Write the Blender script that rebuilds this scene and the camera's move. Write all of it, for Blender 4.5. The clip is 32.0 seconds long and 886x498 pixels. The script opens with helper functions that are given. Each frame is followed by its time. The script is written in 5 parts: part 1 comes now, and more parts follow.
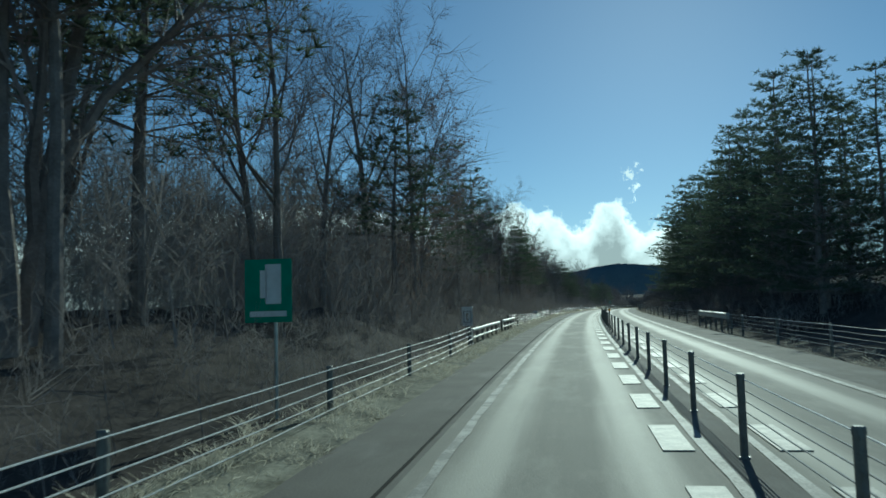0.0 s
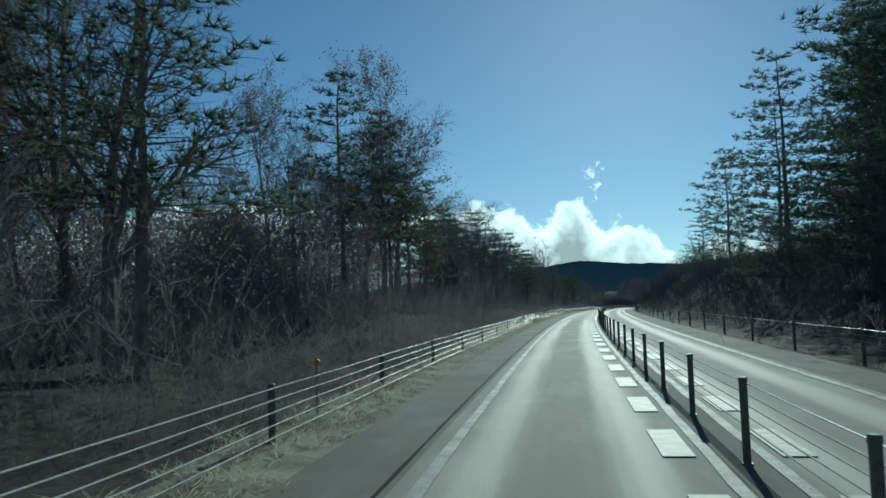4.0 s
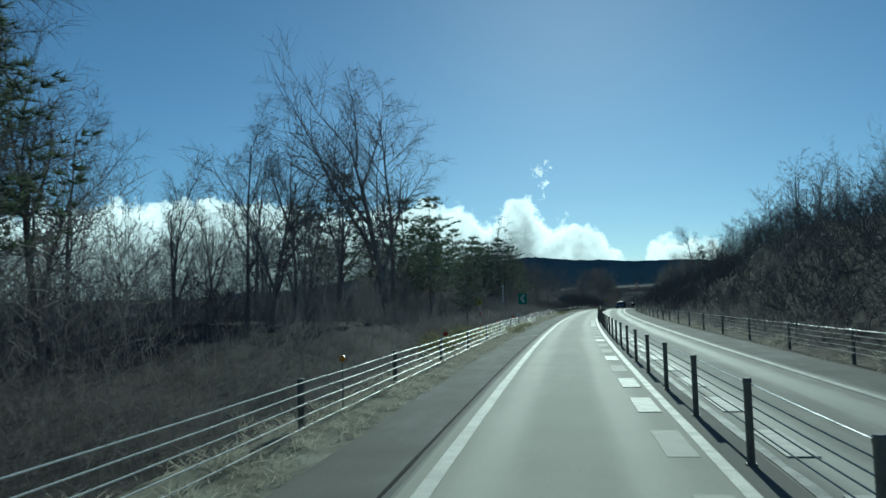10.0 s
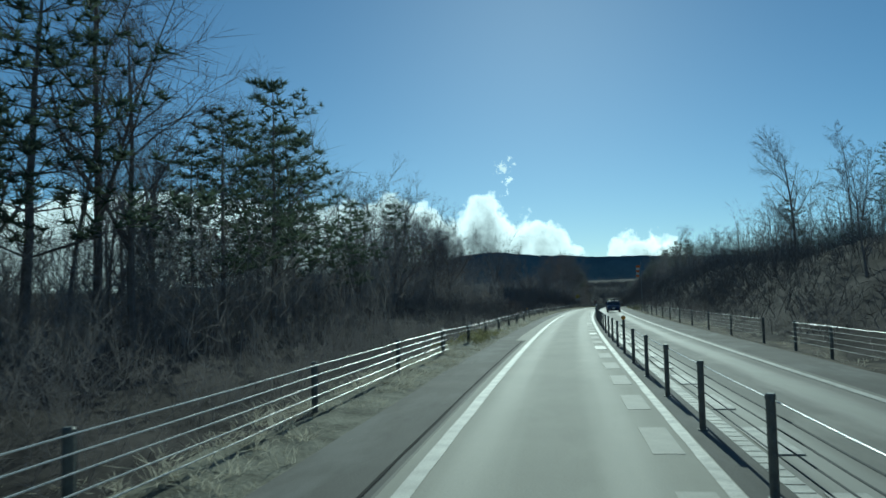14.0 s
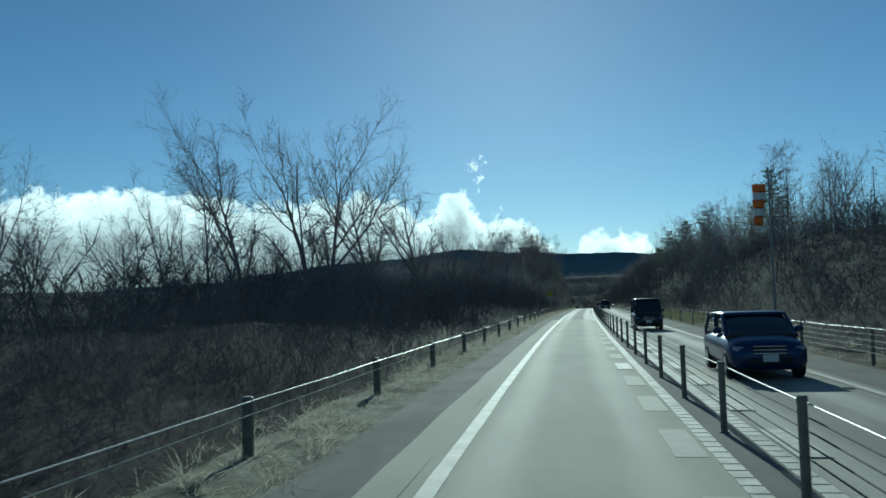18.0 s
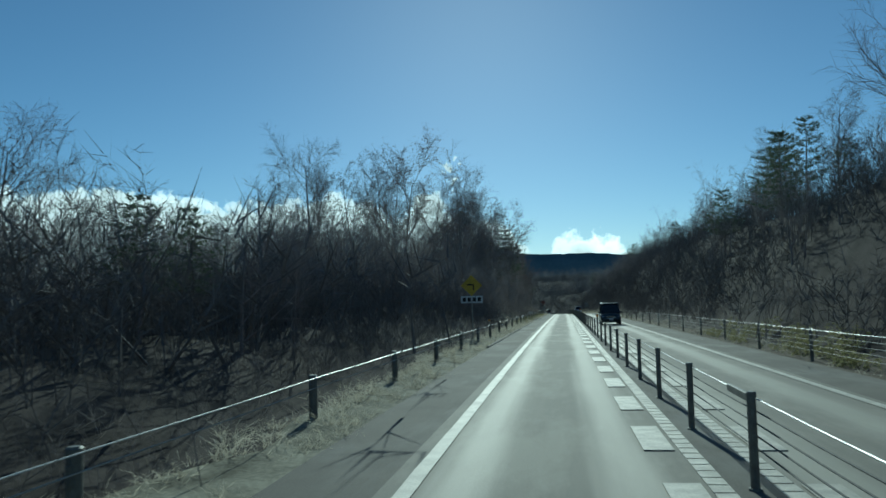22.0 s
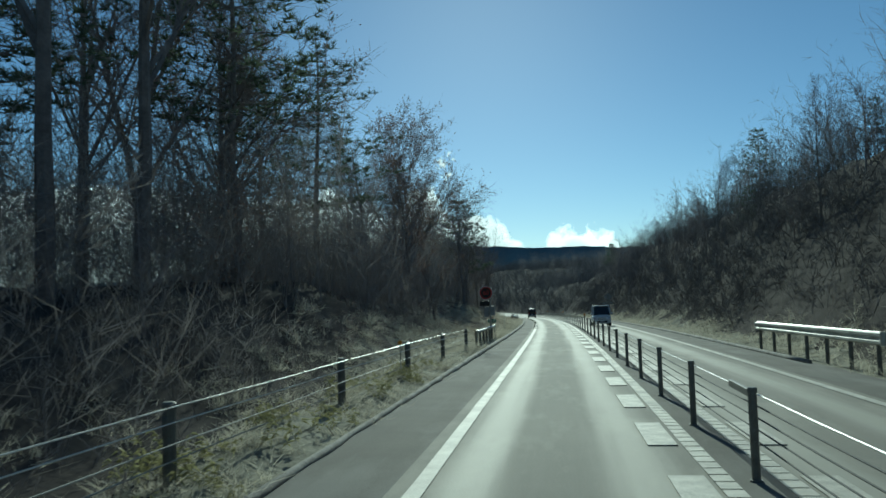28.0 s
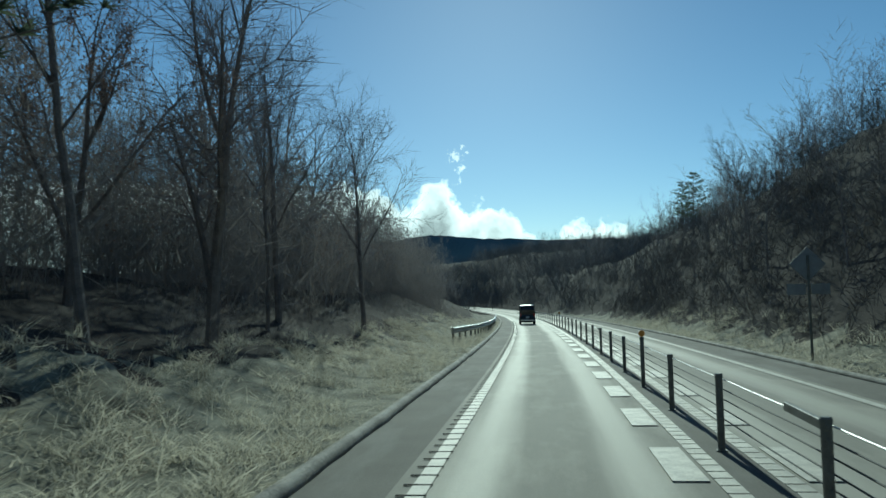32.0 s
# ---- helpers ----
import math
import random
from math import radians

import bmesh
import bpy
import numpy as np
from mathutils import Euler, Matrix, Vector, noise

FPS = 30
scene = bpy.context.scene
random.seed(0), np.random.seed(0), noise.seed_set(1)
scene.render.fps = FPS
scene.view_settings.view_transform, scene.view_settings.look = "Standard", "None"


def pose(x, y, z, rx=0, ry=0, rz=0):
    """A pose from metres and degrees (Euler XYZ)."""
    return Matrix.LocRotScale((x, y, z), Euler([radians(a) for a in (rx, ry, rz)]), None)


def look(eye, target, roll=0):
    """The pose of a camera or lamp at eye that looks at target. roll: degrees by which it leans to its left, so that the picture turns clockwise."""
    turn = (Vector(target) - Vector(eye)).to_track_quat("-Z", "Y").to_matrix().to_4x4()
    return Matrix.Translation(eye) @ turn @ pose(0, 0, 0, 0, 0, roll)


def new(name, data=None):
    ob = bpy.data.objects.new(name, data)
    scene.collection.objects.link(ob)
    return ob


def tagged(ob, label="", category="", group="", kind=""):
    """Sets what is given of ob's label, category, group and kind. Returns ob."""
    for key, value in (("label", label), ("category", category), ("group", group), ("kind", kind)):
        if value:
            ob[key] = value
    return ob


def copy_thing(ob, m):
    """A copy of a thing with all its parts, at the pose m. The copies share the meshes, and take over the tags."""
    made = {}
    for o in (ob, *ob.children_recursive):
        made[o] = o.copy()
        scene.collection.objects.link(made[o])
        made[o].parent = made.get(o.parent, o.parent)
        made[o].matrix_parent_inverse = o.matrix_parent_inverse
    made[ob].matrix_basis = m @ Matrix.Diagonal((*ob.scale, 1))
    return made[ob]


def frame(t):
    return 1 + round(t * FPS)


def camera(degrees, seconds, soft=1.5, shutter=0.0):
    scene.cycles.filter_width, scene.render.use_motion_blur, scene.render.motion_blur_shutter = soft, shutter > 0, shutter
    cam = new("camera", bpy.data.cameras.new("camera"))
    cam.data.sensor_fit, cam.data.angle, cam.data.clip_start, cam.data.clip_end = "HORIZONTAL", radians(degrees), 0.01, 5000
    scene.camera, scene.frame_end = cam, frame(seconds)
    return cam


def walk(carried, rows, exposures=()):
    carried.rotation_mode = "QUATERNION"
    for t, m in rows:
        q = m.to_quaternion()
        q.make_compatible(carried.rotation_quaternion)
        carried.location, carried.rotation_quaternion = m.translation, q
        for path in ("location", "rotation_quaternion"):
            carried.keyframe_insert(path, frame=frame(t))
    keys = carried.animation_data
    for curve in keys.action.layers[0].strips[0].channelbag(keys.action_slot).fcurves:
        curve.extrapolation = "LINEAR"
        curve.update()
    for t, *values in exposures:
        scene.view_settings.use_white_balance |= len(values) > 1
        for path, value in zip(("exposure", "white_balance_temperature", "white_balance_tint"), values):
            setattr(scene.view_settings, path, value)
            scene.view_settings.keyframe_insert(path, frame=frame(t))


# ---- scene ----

# ---------------------------------------------------------------- road axis
# heading (degrees, left positive) and grade along the road, by distance in metres
HEADING = [(-60, 1.49), (-40, 0.95), (0, -0.12), (40, -1.18), (80, -2.11), (120, -3.3), (160, -4.57), (200, -5.49), (240, -6.72),
           (280, -7.83), (320, -8.94), (360, -10.03), (400, -11.19), (440, -11.97), (480, -12.42), (520, -12.74),
           (560, -12.82), (600, -12.87), (640, -12.7), (680, -11.87), (720, -10.48), (760, -9.08), (800, -7.4),
           (840, -5.2), (880, -2.4), (920, 1.0), (960, 5.0), (1000, 9.0), (1040, 13.0), (1080, 17.0)]
GRADE = [(-60, 0.02), (40, 0.0132), (120, 0.0082), (200, 0.004), (280, 0.0019), (360, 0.0003), (440, -0.0057),
         (520, -0.0094), (600, -0.0129), (680, -0.0208), (760, -0.0255), (840, -0.02), (920, -0.01), (1080, 0.0)]
AX_S = np.arange(-60, 1081, 2.0)


def eased(knots):
    y = np.interp(AX_S, [k[0] for k in knots], [k[1] for k in knots])
    y = np.r_[np.full(5, y[0]), y, np.full(5, y[-1])]
    return np.convolve(y, np.ones(11) / 11, "valid")


AX_A = np.radians(eased(HEADING))
AX_G = eased(GRADE)
AX_X = np.r_[0, np.cumsum(-np.sin(AX_A[:-1]) * 2)]
AX_Y = np.r_[0, np.cumsum(np.cos(AX_A[:-1]) * 2)]
AX_Z = np.r_[0, np.cumsum(AX_G[:-1] * 2)]
I0 = 30
AX_X, AX_Y, AX_Z = AX_X - AX_X[I0], AX_Y - AX_Y[I0], AX_Z - AX_Z[I0]
FAR_N = np.array([math.cos(radians(-7.0)), math.sin(radians(-7.0))])


def heading(s):
    return np.interp(s, AX_S, AX_A)


def on_road(s, lat, h=0.0):
    """World points at distance s along the road, lat metres to the right of its axis, h above it."""
    s, lat, h = np.broadcast_arrays(np.asarray(s, float), np.asarray(lat, float), np.asarray(h, float))
    over = np.where(s > 1080, s - 1080, np.where(s < -60, s + 60, 0.0))
    a = heading(s)
    x = np.interp(s, AX_S, AX_X) - np.sin(a) * over
    y = np.interp(s, AX_S, AX_Y) + np.cos(a) * over
    z = np.interp(s, AX_S, AX_Z)
    near = np.clip(lat, -40, 40)
    rest = lat - near
    return np.stack([x + np.cos(a) * near + FAR_N[0] * rest, y + np.sin(a) * near + FAR_N[1] * rest, z + h], -1)


def road_pose(s, lat, h=0.0, turn=0.0, scale=1.0):
    """Pose of a thing that stands upright at that place, its y axis along the road."""
    p = on_road(s, lat, h)
    return pose(float(p[0]), float(p[1]), float(p[2]), 0, 0, math.degrees(float(heading(s))) + turn) @ Matrix.Scale(scale, 4)


def laid_pose(s, lat, h=0.0):
    """Like road_pose, tilted with the grade."""
    g = math.degrees(math.atan(float(np.interp(s, AX_S, AX_G))))
    return road_pose(s, lat, h) @ pose(0, 0, 0, g, 0, 0)


# ---------------------------------------------------------------- camera
# seconds, distance along the road, offset, yaw, pitch, lean
DRIVE = [
    (0, -2.15, -1.218, 8.659, 4.656, 1.533),
    (1, 19.79, -1.337, 8.101, 4.666, 1.569),
    (2, 42.16, -1.359, 7.433, 4.551, 1.416),
    (3, 64.26, -1.333, 6.690, 4.476, 1.559),
    (6, 129.97, -1.119, 4.746, 4.253, 1.716),
    (7, 151.94, -1.177, 4.225, 4.090, 1.736),
    (8, 173.98, -1.282, 3.559, 4.089, 1.501),
    (9, 195.89, -1.322, 2.911, 4.112, 1.439),
    (10, 218.11, -1.310, 2.283, 4.112, 1.571),
    (11, 239.84, -1.294, 1.503, 4.056, 1.497),
    (12, 261.89, -1.195, 0.750, 4.013, 1.628),
    (13, 284.81, -1.074, 0.162, 3.915, 1.474),
    (14, 307.87, -1.168, -0.350, 3.718, 1.311),
    (15, 330.34, -1.283, -0.979, 3.929, 1.286),
    (18, 396.07, -1.333, -2.392, 3.540, 1.563),
    (19, 417.76, -1.444, -3.136, 3.620, 1.332),
    (20, 439.66, -1.337, -3.725, 3.572, 1.433),
    (21, 461.47, -1.190, -4.201, 3.610, 1.538),
    (22, 483.30, -1.134, -4.281, 3.582, 1.525),
    (23, 505.29, -1.143, -4.445, 3.529, 1.558),
    (24, 527.22, -1.168, -4.582, 3.512, 1.578),
    (25, 549.12, -1.232, -4.579, 3.399, 1.614),
    (28, 614.93, -1.238, -4.686, 3.253, 1.794),
    (29, 636.62, -1.335, -4.501, 3.166, 1.707),
    (30, 658.40, -1.419, -4.288, 3.053, 1.623),
    (31, 679.96, -1.502, -4.062, 2.858, 1.521),
    (32, 701.17, -1.403, -3.727, 2.791, 1.595),
]
cam = camera(58.24, 32.0, soft=1.6, shutter=0.06)
EYE_HEIGHT = 1.994
rows = []
for t, s, lat, yaw, tilt, lean in DRIVE:
    eye = Vector(on_road(s, lat, EYE_HEIGHT))
    cy, sy, cp, sp = math.cos(radians(yaw)), math.sin(radians(yaw)), math.cos(radians(tilt)), math.sin(radians(tilt))
    rows.append((t, look(eye, eye + 10 * Vector((-sy * cp, cy * cp, sp)), -lean)))
walk(cam, rows, exposures=[(0, -0.55, 5220, -20), (6, -0.6, 5120, -20), (22, -0.58, 5110, -20), (26, -0.45, 5250, -20), (28, -0.42, 5350, -20), (32, -0.42, 5300, -20)])

# ---------------------------------------------------------------- sky and sun
SUN_AZ, SUN_EL = -7.6, 22.0     # degrees: left of north positive, height
world = bpy.data.worlds.new("sky")
scene.world = world
world.use_nodes = True
wn, wl = world.node_tree.nodes, world.node_tree.links
wn.clear()


def wmath(op, a, b=None, c=None):
    n = wn.new("ShaderNodeMath")
    n.operation = op
    for i, v in enumerate((a, b, c)):
        if v is None:
            continue
        if isinstance(v, (int, float)):
            n.inputs[i].default_value = v
        else:
            wl.new(v, n.inputs[i])
    return n.outputs[0]


sky = wn.new("ShaderNodeTexSky")
sky.sky_type = "NISHITA"
sky.sun_disc = False
sky.sun_elevation = radians(SUN_EL)
sky.sun_rotation = radians(-SUN_AZ)
sky.altitude, sky.air_density, sky.dust_density, sky.ozone_density = 900, 0.85, 0.22, 2.6
coord = wn.new("ShaderNodeTexCoord")
sep = wn.new("ShaderNodeSeparateXYZ")
wl.new(coord.outputs["Generated"], sep.inputs[0])
azim = wmath("MULTIPLY", wmath("ARCTAN2", wmath("MULTIPLY", sep.outputs[0], -1.0), sep.outputs[1]), 57.29578)
elev = wmath("MULTIPLY", wmath("ARCSINE", sep.outputs[2]), 57.29578)
# cloud bank low over the ridges: its top by azimuth, from -20 to +60 degrees
tops = wn.new("ShaderNodeFloatCurve")
CLOUD_TOP = [(-20, 0.2), (-17.6, 2.6), (-16.5, 4.1), (-14.6, 4.7), (-12.3, 4.0), (-11.4, 2.2), (-10.4, 3.1), (-9.0, 4.8), (-7.0, 6.0),
             (-5.2, 6.4), (-4.4, 7.0), (-2.9, 8.1), (-1.4, 6.4), (0.2, 7.0), (4.2, 7.5), (9, 7.0), (18, 7.9), (26, 7.6), (40, 5.0), (60, 2.0)]
curve = tops.mapping.curves[0]
for i, (a, e) in enumerate(CLOUD_TOP):
    px, py = (a + 20) / 80, e / 10
    if i == 0:
        curve.points[0].location = (px, py)
    elif i == len(CLOUD_TOP) - 1:
        curve.points[-1].location = (px, py)
    else:
        curve.points.new(px, py)
tops.mapping.update()
wl.new(wmath("DIVIDE", wmath("ADD", azim, 20.0), 80.0), tops.inputs["Value"])
puff = wn.new("ShaderNodeTexNoise")
puff.inputs["Scale"].default_value, puff.inputs["Detail"].default_value, puff.inputs["Roughness"].default_value = 38.0, 8.0, 0.62
wl.new(coord.outputs["Generated"], puff.inputs["Vector"])
broad = wn.new("ShaderNodeTexNoise")
broad.inputs["Scale"].default_value, broad.inputs["Detail"].default_value = 9.0, 3.0
wl.new(coord.outputs["Generated"], broad.inputs["Vector"])
rag = wmath("MULTIPLY", wmath("SUBTRACT", puff.outputs["Fac"], 0.5), 5.0)
depth = wmath("ADD", wmath("SUBTRACT", wmath("MULTIPLY", tops.outputs[0], 10.0), elev), rag)
# a small torn wisp above the bank
wisp_d = wmath("SQRT", wmath("ADD", wmath("POWER", wmath("MULTIPLY", wmath("ADD", azim, 4.95), 2.2), 2.0), wmath("POWER", wmath("SUBTRACT", elev, 9.0), 2.0)))
shred = wn.new("ShaderNodeTexNoise")
shred.inputs["Scale"].default_value, shred.inputs["Detail"].default_value, shred.inputs["Roughness"].default_value = 95.0, 6.0, 0.7
wl.new(coord.outputs["Generated"], shred.inputs["Vector"])
wisp = wmath("ADD", wmath("SUBTRACT", 0.7, wmath("MULTIPLY", wisp_d, 0.95)), wmath("MULTIPLY", wmath("SUBTRACT", shred.outputs["Fac"], 0.5), 8.0))
cover = wmath("MAXIMUM", depth, wisp)
mask = wn.new("ShaderNodeMapRange")
mask.inputs["From Min"].default_value, mask.inputs["From Max"].default_value = 0.0, 0.7
wl.new(cover, mask.inputs["Value"])
lum = wn.new("ShaderNodeMapRange")      # bright torn rims, greyer inside
lum.inputs["From Min"].default_value, lum.inputs["From Max"].default_value = 0.4, 3.6
lum.inputs["To Min"].default_value, lum.inputs["To Max"].default_value = 1.0, 0.3
wl.new(wmath("ADD", cover, wmath("MULTIPLY", wmath("SUBTRACT", broad.outputs["Fac"], 0.5), 5.0)), lum.inputs["Value"])
white = wn.new("ShaderNodeVectorMath")
white.operation = "SCALE"
white.inputs[0].default_value = (22, 22, 21)
wl.new(lum.outputs[0], white.inputs["Scale"])
mix = wn.new("ShaderNodeMix")
mix.data_type = "RGBA"
wl.new(wmath("MULTIPLY", mask.outputs[0], 0.93), mix.inputs["Factor"])
wl.new(sky.outputs[0], mix.inputs[6])
wl.new(white.outputs[0], mix.inputs[7])
bg = wn.new("ShaderNodeBackground")
bg.inputs["Strength"].default_value = 0.095
wout = wn.new("ShaderNodeOutputWorld")
wl.new(mix.outputs[2], bg.inputs[0])
wl.new(bg.outputs[0], wout.inputs[0])

sun = new("sun", bpy.data.lights.new("sun", "SUN"))
sun.data.energy, sun.data.angle, sun.data.color = 4.9, radians(0.55), (1.0, 0.91, 0.78)
sd = Vector((-math.sin(radians(SUN_AZ)) * math.cos(radians(SUN_EL)), math.cos(radians(SUN_AZ)) * math.cos(radians(SUN_EL)), math.sin(radians(SUN_EL))))
sun.matrix_world = look(sd * 200, (0, 0, 0))

# ---------------------------------------------------------------- materials


def material(name, color, rough=0.8, metal=0.0, second=None, scale=4.0, fine=60.0, bump=0.15, spec=0.5, uv=False, amount=0.5, island=0.0):
    """A surface with two scales of mottling and a fine relief."""
    m = bpy.data.materials.new(name)
    m.use_nodes = True
    nt = m.node_tree
    b = nt.nodes["Principled BSDF"]
    b.inputs["Roughness"].default_value, b.inputs["Metallic"].default_value = rough, metal
    b.inputs["Specular IOR Level"].default_value = spec
    tc = nt.nodes.new("ShaderNodeTexCoord")
    src = tc.outputs["UV" if uv else "Object"]
    n1, n2 = nt.nodes.new("ShaderNodeTexNoise"), nt.nodes.new("ShaderNodeTexNoise")
    n1.inputs["Scale"].default_value, n1.inputs["Detail"].default_value = scale, 5.0
    n2.inputs["Scale"].default_value, n2.inputs["Detail"].default_value = fine, 3.0
    nt.links.new(src, n1.inputs["Vector"])
    nt.links.new(src, n2.inputs["Vector"])
    add = nt.nodes.new("ShaderNodeMath")
    add.operation = "MULTIPLY_ADD"
    nt.links.new(n2.outputs["Fac"], add.inputs[0])
    add.inputs[1].default_value = 0.5
    nt.links.new(n1.outputs["Fac"], add.inputs[2])
    fac = add.outputs[0]
    if island:
        geo = nt.nodes.new("ShaderNodeNewGeometry")
        more = nt.nodes.new("ShaderNodeMath")
        more.operation = "MULTIPLY_ADD"
        nt.links.new(geo.outputs["Random Per Island"], more.inputs[0])
        more.inputs[1].default_value = island
        nt.links.new(fac, more.inputs[2])
        fac = more.outputs[0]
    ramp = nt.nodes.new("ShaderNodeValToRGB")
    ramp.color_ramp.elements[0].position, ramp.color_ramp.elements[1].position = 0.75 - amount * 0.5, 0.75 + amount * 0.5
    c2 = second or tuple(c * 0.65 for c in color)
    ramp.color_ramp.elements[0].color, ramp.color_ramp.elements[1].color = (*c2, 1), (*color, 1)
    nt.links.new(fac, ramp.inputs[0])
    nt.links.new(ramp.outputs[0], b.inputs["Base Color"])
    if bump:
        bp = nt.nodes.new("ShaderNodeBump")
        bp.inputs["Strength"].default_value, bp.inputs["Distance"].default_value = bump, 0.02
        nt.links.new(n2.outputs["Fac"], bp.inputs["Height"])
        nt.links.new(bp.outputs[0], b.inputs["Normal"])
    return m


def let_light_through(m, share):
    """Thin blades and leaves pass part of the light."""
    nt = m.node_tree
    b = nt.nodes["Principled BSDF"]
    tr = nt.nodes.new("ShaderNodeBsdfTranslucent")
    src = b.inputs["Base Color"].links[0].from_socket
    nt.links.new(src, tr.inputs["Color"])
    mx = nt.nodes.new("ShaderNodeMixShader")
    mx.inputs[0].default_value = share
    out = [n for n in nt.nodes if n.type == "OUTPUT_MATERIAL"][0]
    nt.links.new(b.outputs[0], mx.inputs[1])
    nt.links.new(tr.outputs[0], mx.inputs[2])
    nt.links.new(mx.outputs[0], out.inputs["Surface"])


def add_stains(m, stain, share):
    """Pale dried-water and dust stains drawn out along the road, and darker repaired fields."""
    nt = m.node_tree
    b = nt.nodes["Principled BSDF"]
    src = b.inputs["Base Color"].links[0].from_socket
    uvn = nt.nodes.new("ShaderNodeTexCoord")
    for scale, lo, hi, col, amt in (((0.8, 0.2, 1), 0.5, 0.64, stain, share), ((0.45, 0.1, 1), 0.55, 0.6, tuple(c * 0.42 for c in stain), share * 0.3), ((1.6, 0.06, 1), 0.5, 0.75, stain, share * 0.4)):
        mp = nt.nodes.new("ShaderNodeMapping")
        mp.inputs["Scale"].default_value = scale
        mp.inputs["Location"].default_value = (hi * 31, lo * 17, 0)
        nt.links.new(uvn.outputs["UV"], mp.inputs["Vector"])
        ns = nt.nodes.new("ShaderNodeTexNoise")
        ns.inputs["Scale"].default_value, ns.inputs["Detail"].default_value, ns.inputs["Roughness"].default_value = 1.0, 6.0, 0.6
        nt.links.new(mp.outputs[0], ns.inputs["Vector"])
        mr = nt.nodes.new("ShaderNodeMapRange")
        mr.inputs["From Min"].default_value, mr.inputs["From Max"].default_value = lo, hi
        mr.inputs["To Max"].default_value = amt
        nt.links.new(ns.outputs["Fac"], mr.inputs["Value"])
        mx = nt.nodes.new("ShaderNodeMix")
        mx.data_type = "RGBA"
        nt.links.new(mr.outputs[0], mx.inputs["Factor"])
        nt.links.new(src, mx.inputs[6])
        mx.inputs[7].default_value = (*col, 1)
        src = mx.outputs[2]
    nt.links.new(src, b.inputs["Base Color"])


def pavement_material(name, color, dark, track_rough, rough, stain, share, bare):
    """Road surface; UV is metres across and along. Wheel tracks are polished smoother than the rest; bare also lightens
    their colour for the sheen.
    """
    m = material(name, color, rough, second=dark, scale=0.35, fine=28.0, bump=0.25, uv=True, amount=0.9)
    nt = m.node_tree
    b = nt.nodes["Principled BSDF"]
    uvn = nt.nodes.new("ShaderNodeTexCoord")
    sp = nt.nodes.new("ShaderNodeSeparateXYZ")
    nt.links.new(uvn.outputs["UV"], sp.inputs[0])
    best = None
    for centre in (-2.3, -0.38, 1.75, 3.6):
        d = nt.nodes.new("ShaderNodeMath")
        d.operation = "SUBTRACT"
        nt.links.new(sp.outputs[0], d.inputs[0])
        d.inputs[1].default_value = centre
        ab = nt.nodes.new("ShaderNodeMath")
        ab.operation = "ABSOLUTE"
        nt.links.new(d.outputs[0], ab.inputs[0])
        if best is None:
            best = ab.outputs[0]
        else:
            mn = nt.nodes.new("ShaderNodeMath")
            mn.operation = "MINIMUM"
            nt.links.new(best, mn.inputs[0])
            nt.links.new(ab.outputs[0], mn.inputs[1])
            best = mn.outputs[0]
    st = nt.nodes.new("ShaderNodeMapping")
    st.inputs["Scale"].default_value = (1.6, 0.05, 1)
    nt.links.new(uvn.outputs["UV"], st.inputs["Vector"])
    ns = nt.nodes.new("ShaderNodeTexNoise")
    ns.inputs["Scale"].default_value, ns.inputs["Detail"].default_value = 2.0, 4.0
    nt.links.new(st.outputs[0], ns.inputs["Vector"])
    su = nt.nodes.new("ShaderNodeMath")
    su.operation = "MULTIPLY_ADD"
    nt.links.new(ns.outputs["Fac"], su.inputs[0])
    su.inputs[1].default_value = 0.5
    nt.links.new(best, su.inputs[2])
    mr = nt.nodes.new("ShaderNodeMapRange")
    mr.interpolation_type = "SMOOTHSTEP"
    mr.inputs["From Min"].default_value, mr.inputs["From Max"].default_value = 0.3, 0.85
    mr.inputs["To Min"].default_value, mr.inputs["To Max"].default_value = track_rough, rough
    nt.links.new(su.outputs[0], mr.inputs["Value"])
    nt.links.new(mr.outputs[0], b.inputs["Roughness"])
    pale = nt.nodes.new("ShaderNodeMapRange")       # aggregate laid bare by the tyres, plus the tracks' sun sheen as paler colour
    pale.interpolation_type = "SMOOTHSTEP"
    pale.inputs["From Min"].default_value, pale.inputs["From Max"].default_value = 0.3, 0.85
    pale.inputs["To Min"].default_value, pale.inputs["To Max"].default_value = bare, 0.0
    nt.links.new(su.outputs[0], pale.inputs["Value"])
    mx = nt.nodes.new("ShaderNodeMix")
    mx.data_type = "RGBA"
    nt.links.new(pale.outputs[0], mx.inputs["Factor"])
    nt.links.new(b.inputs["Base Color"].links[0].from_socket, mx.inputs[6])
    mx.inputs[7].default_value = (*stain, 1)
    nt.links.new(mx.outputs[2], b.inputs["Base Color"])
    add_stains(m, stain, share)
    return m


M_ASPHALT = pavement_material("old_asphalt", (0.222, 0.207, 0.168), (0.152, 0.143, 0.118), 0.76, 0.88, (0.42, 0.395, 0.32), 0.42, 0.6)
M_PALE = pavement_material("pale_overlay", (0.4, 0.375, 0.295), (0.31, 0.29, 0.23), 0.82, 0.88, (0.47, 0.44, 0.35), 0.35, 0.4)
M_SHOULDER = material("shoulder_asphalt", (0.175, 0.163, 0.138), 0.92, second=(0.105, 0.098, 0.084), scale=0.5, fine=30, bump=0.3, uv=True, spec=0.25)
add_stains(M_SHOULDER, (0.25, 0.245, 0.22), 0.5)
M_SEAM = material("tar_seam", (0.012, 0.012, 0.012), 0.95, bump=0.1, spec=0.1)
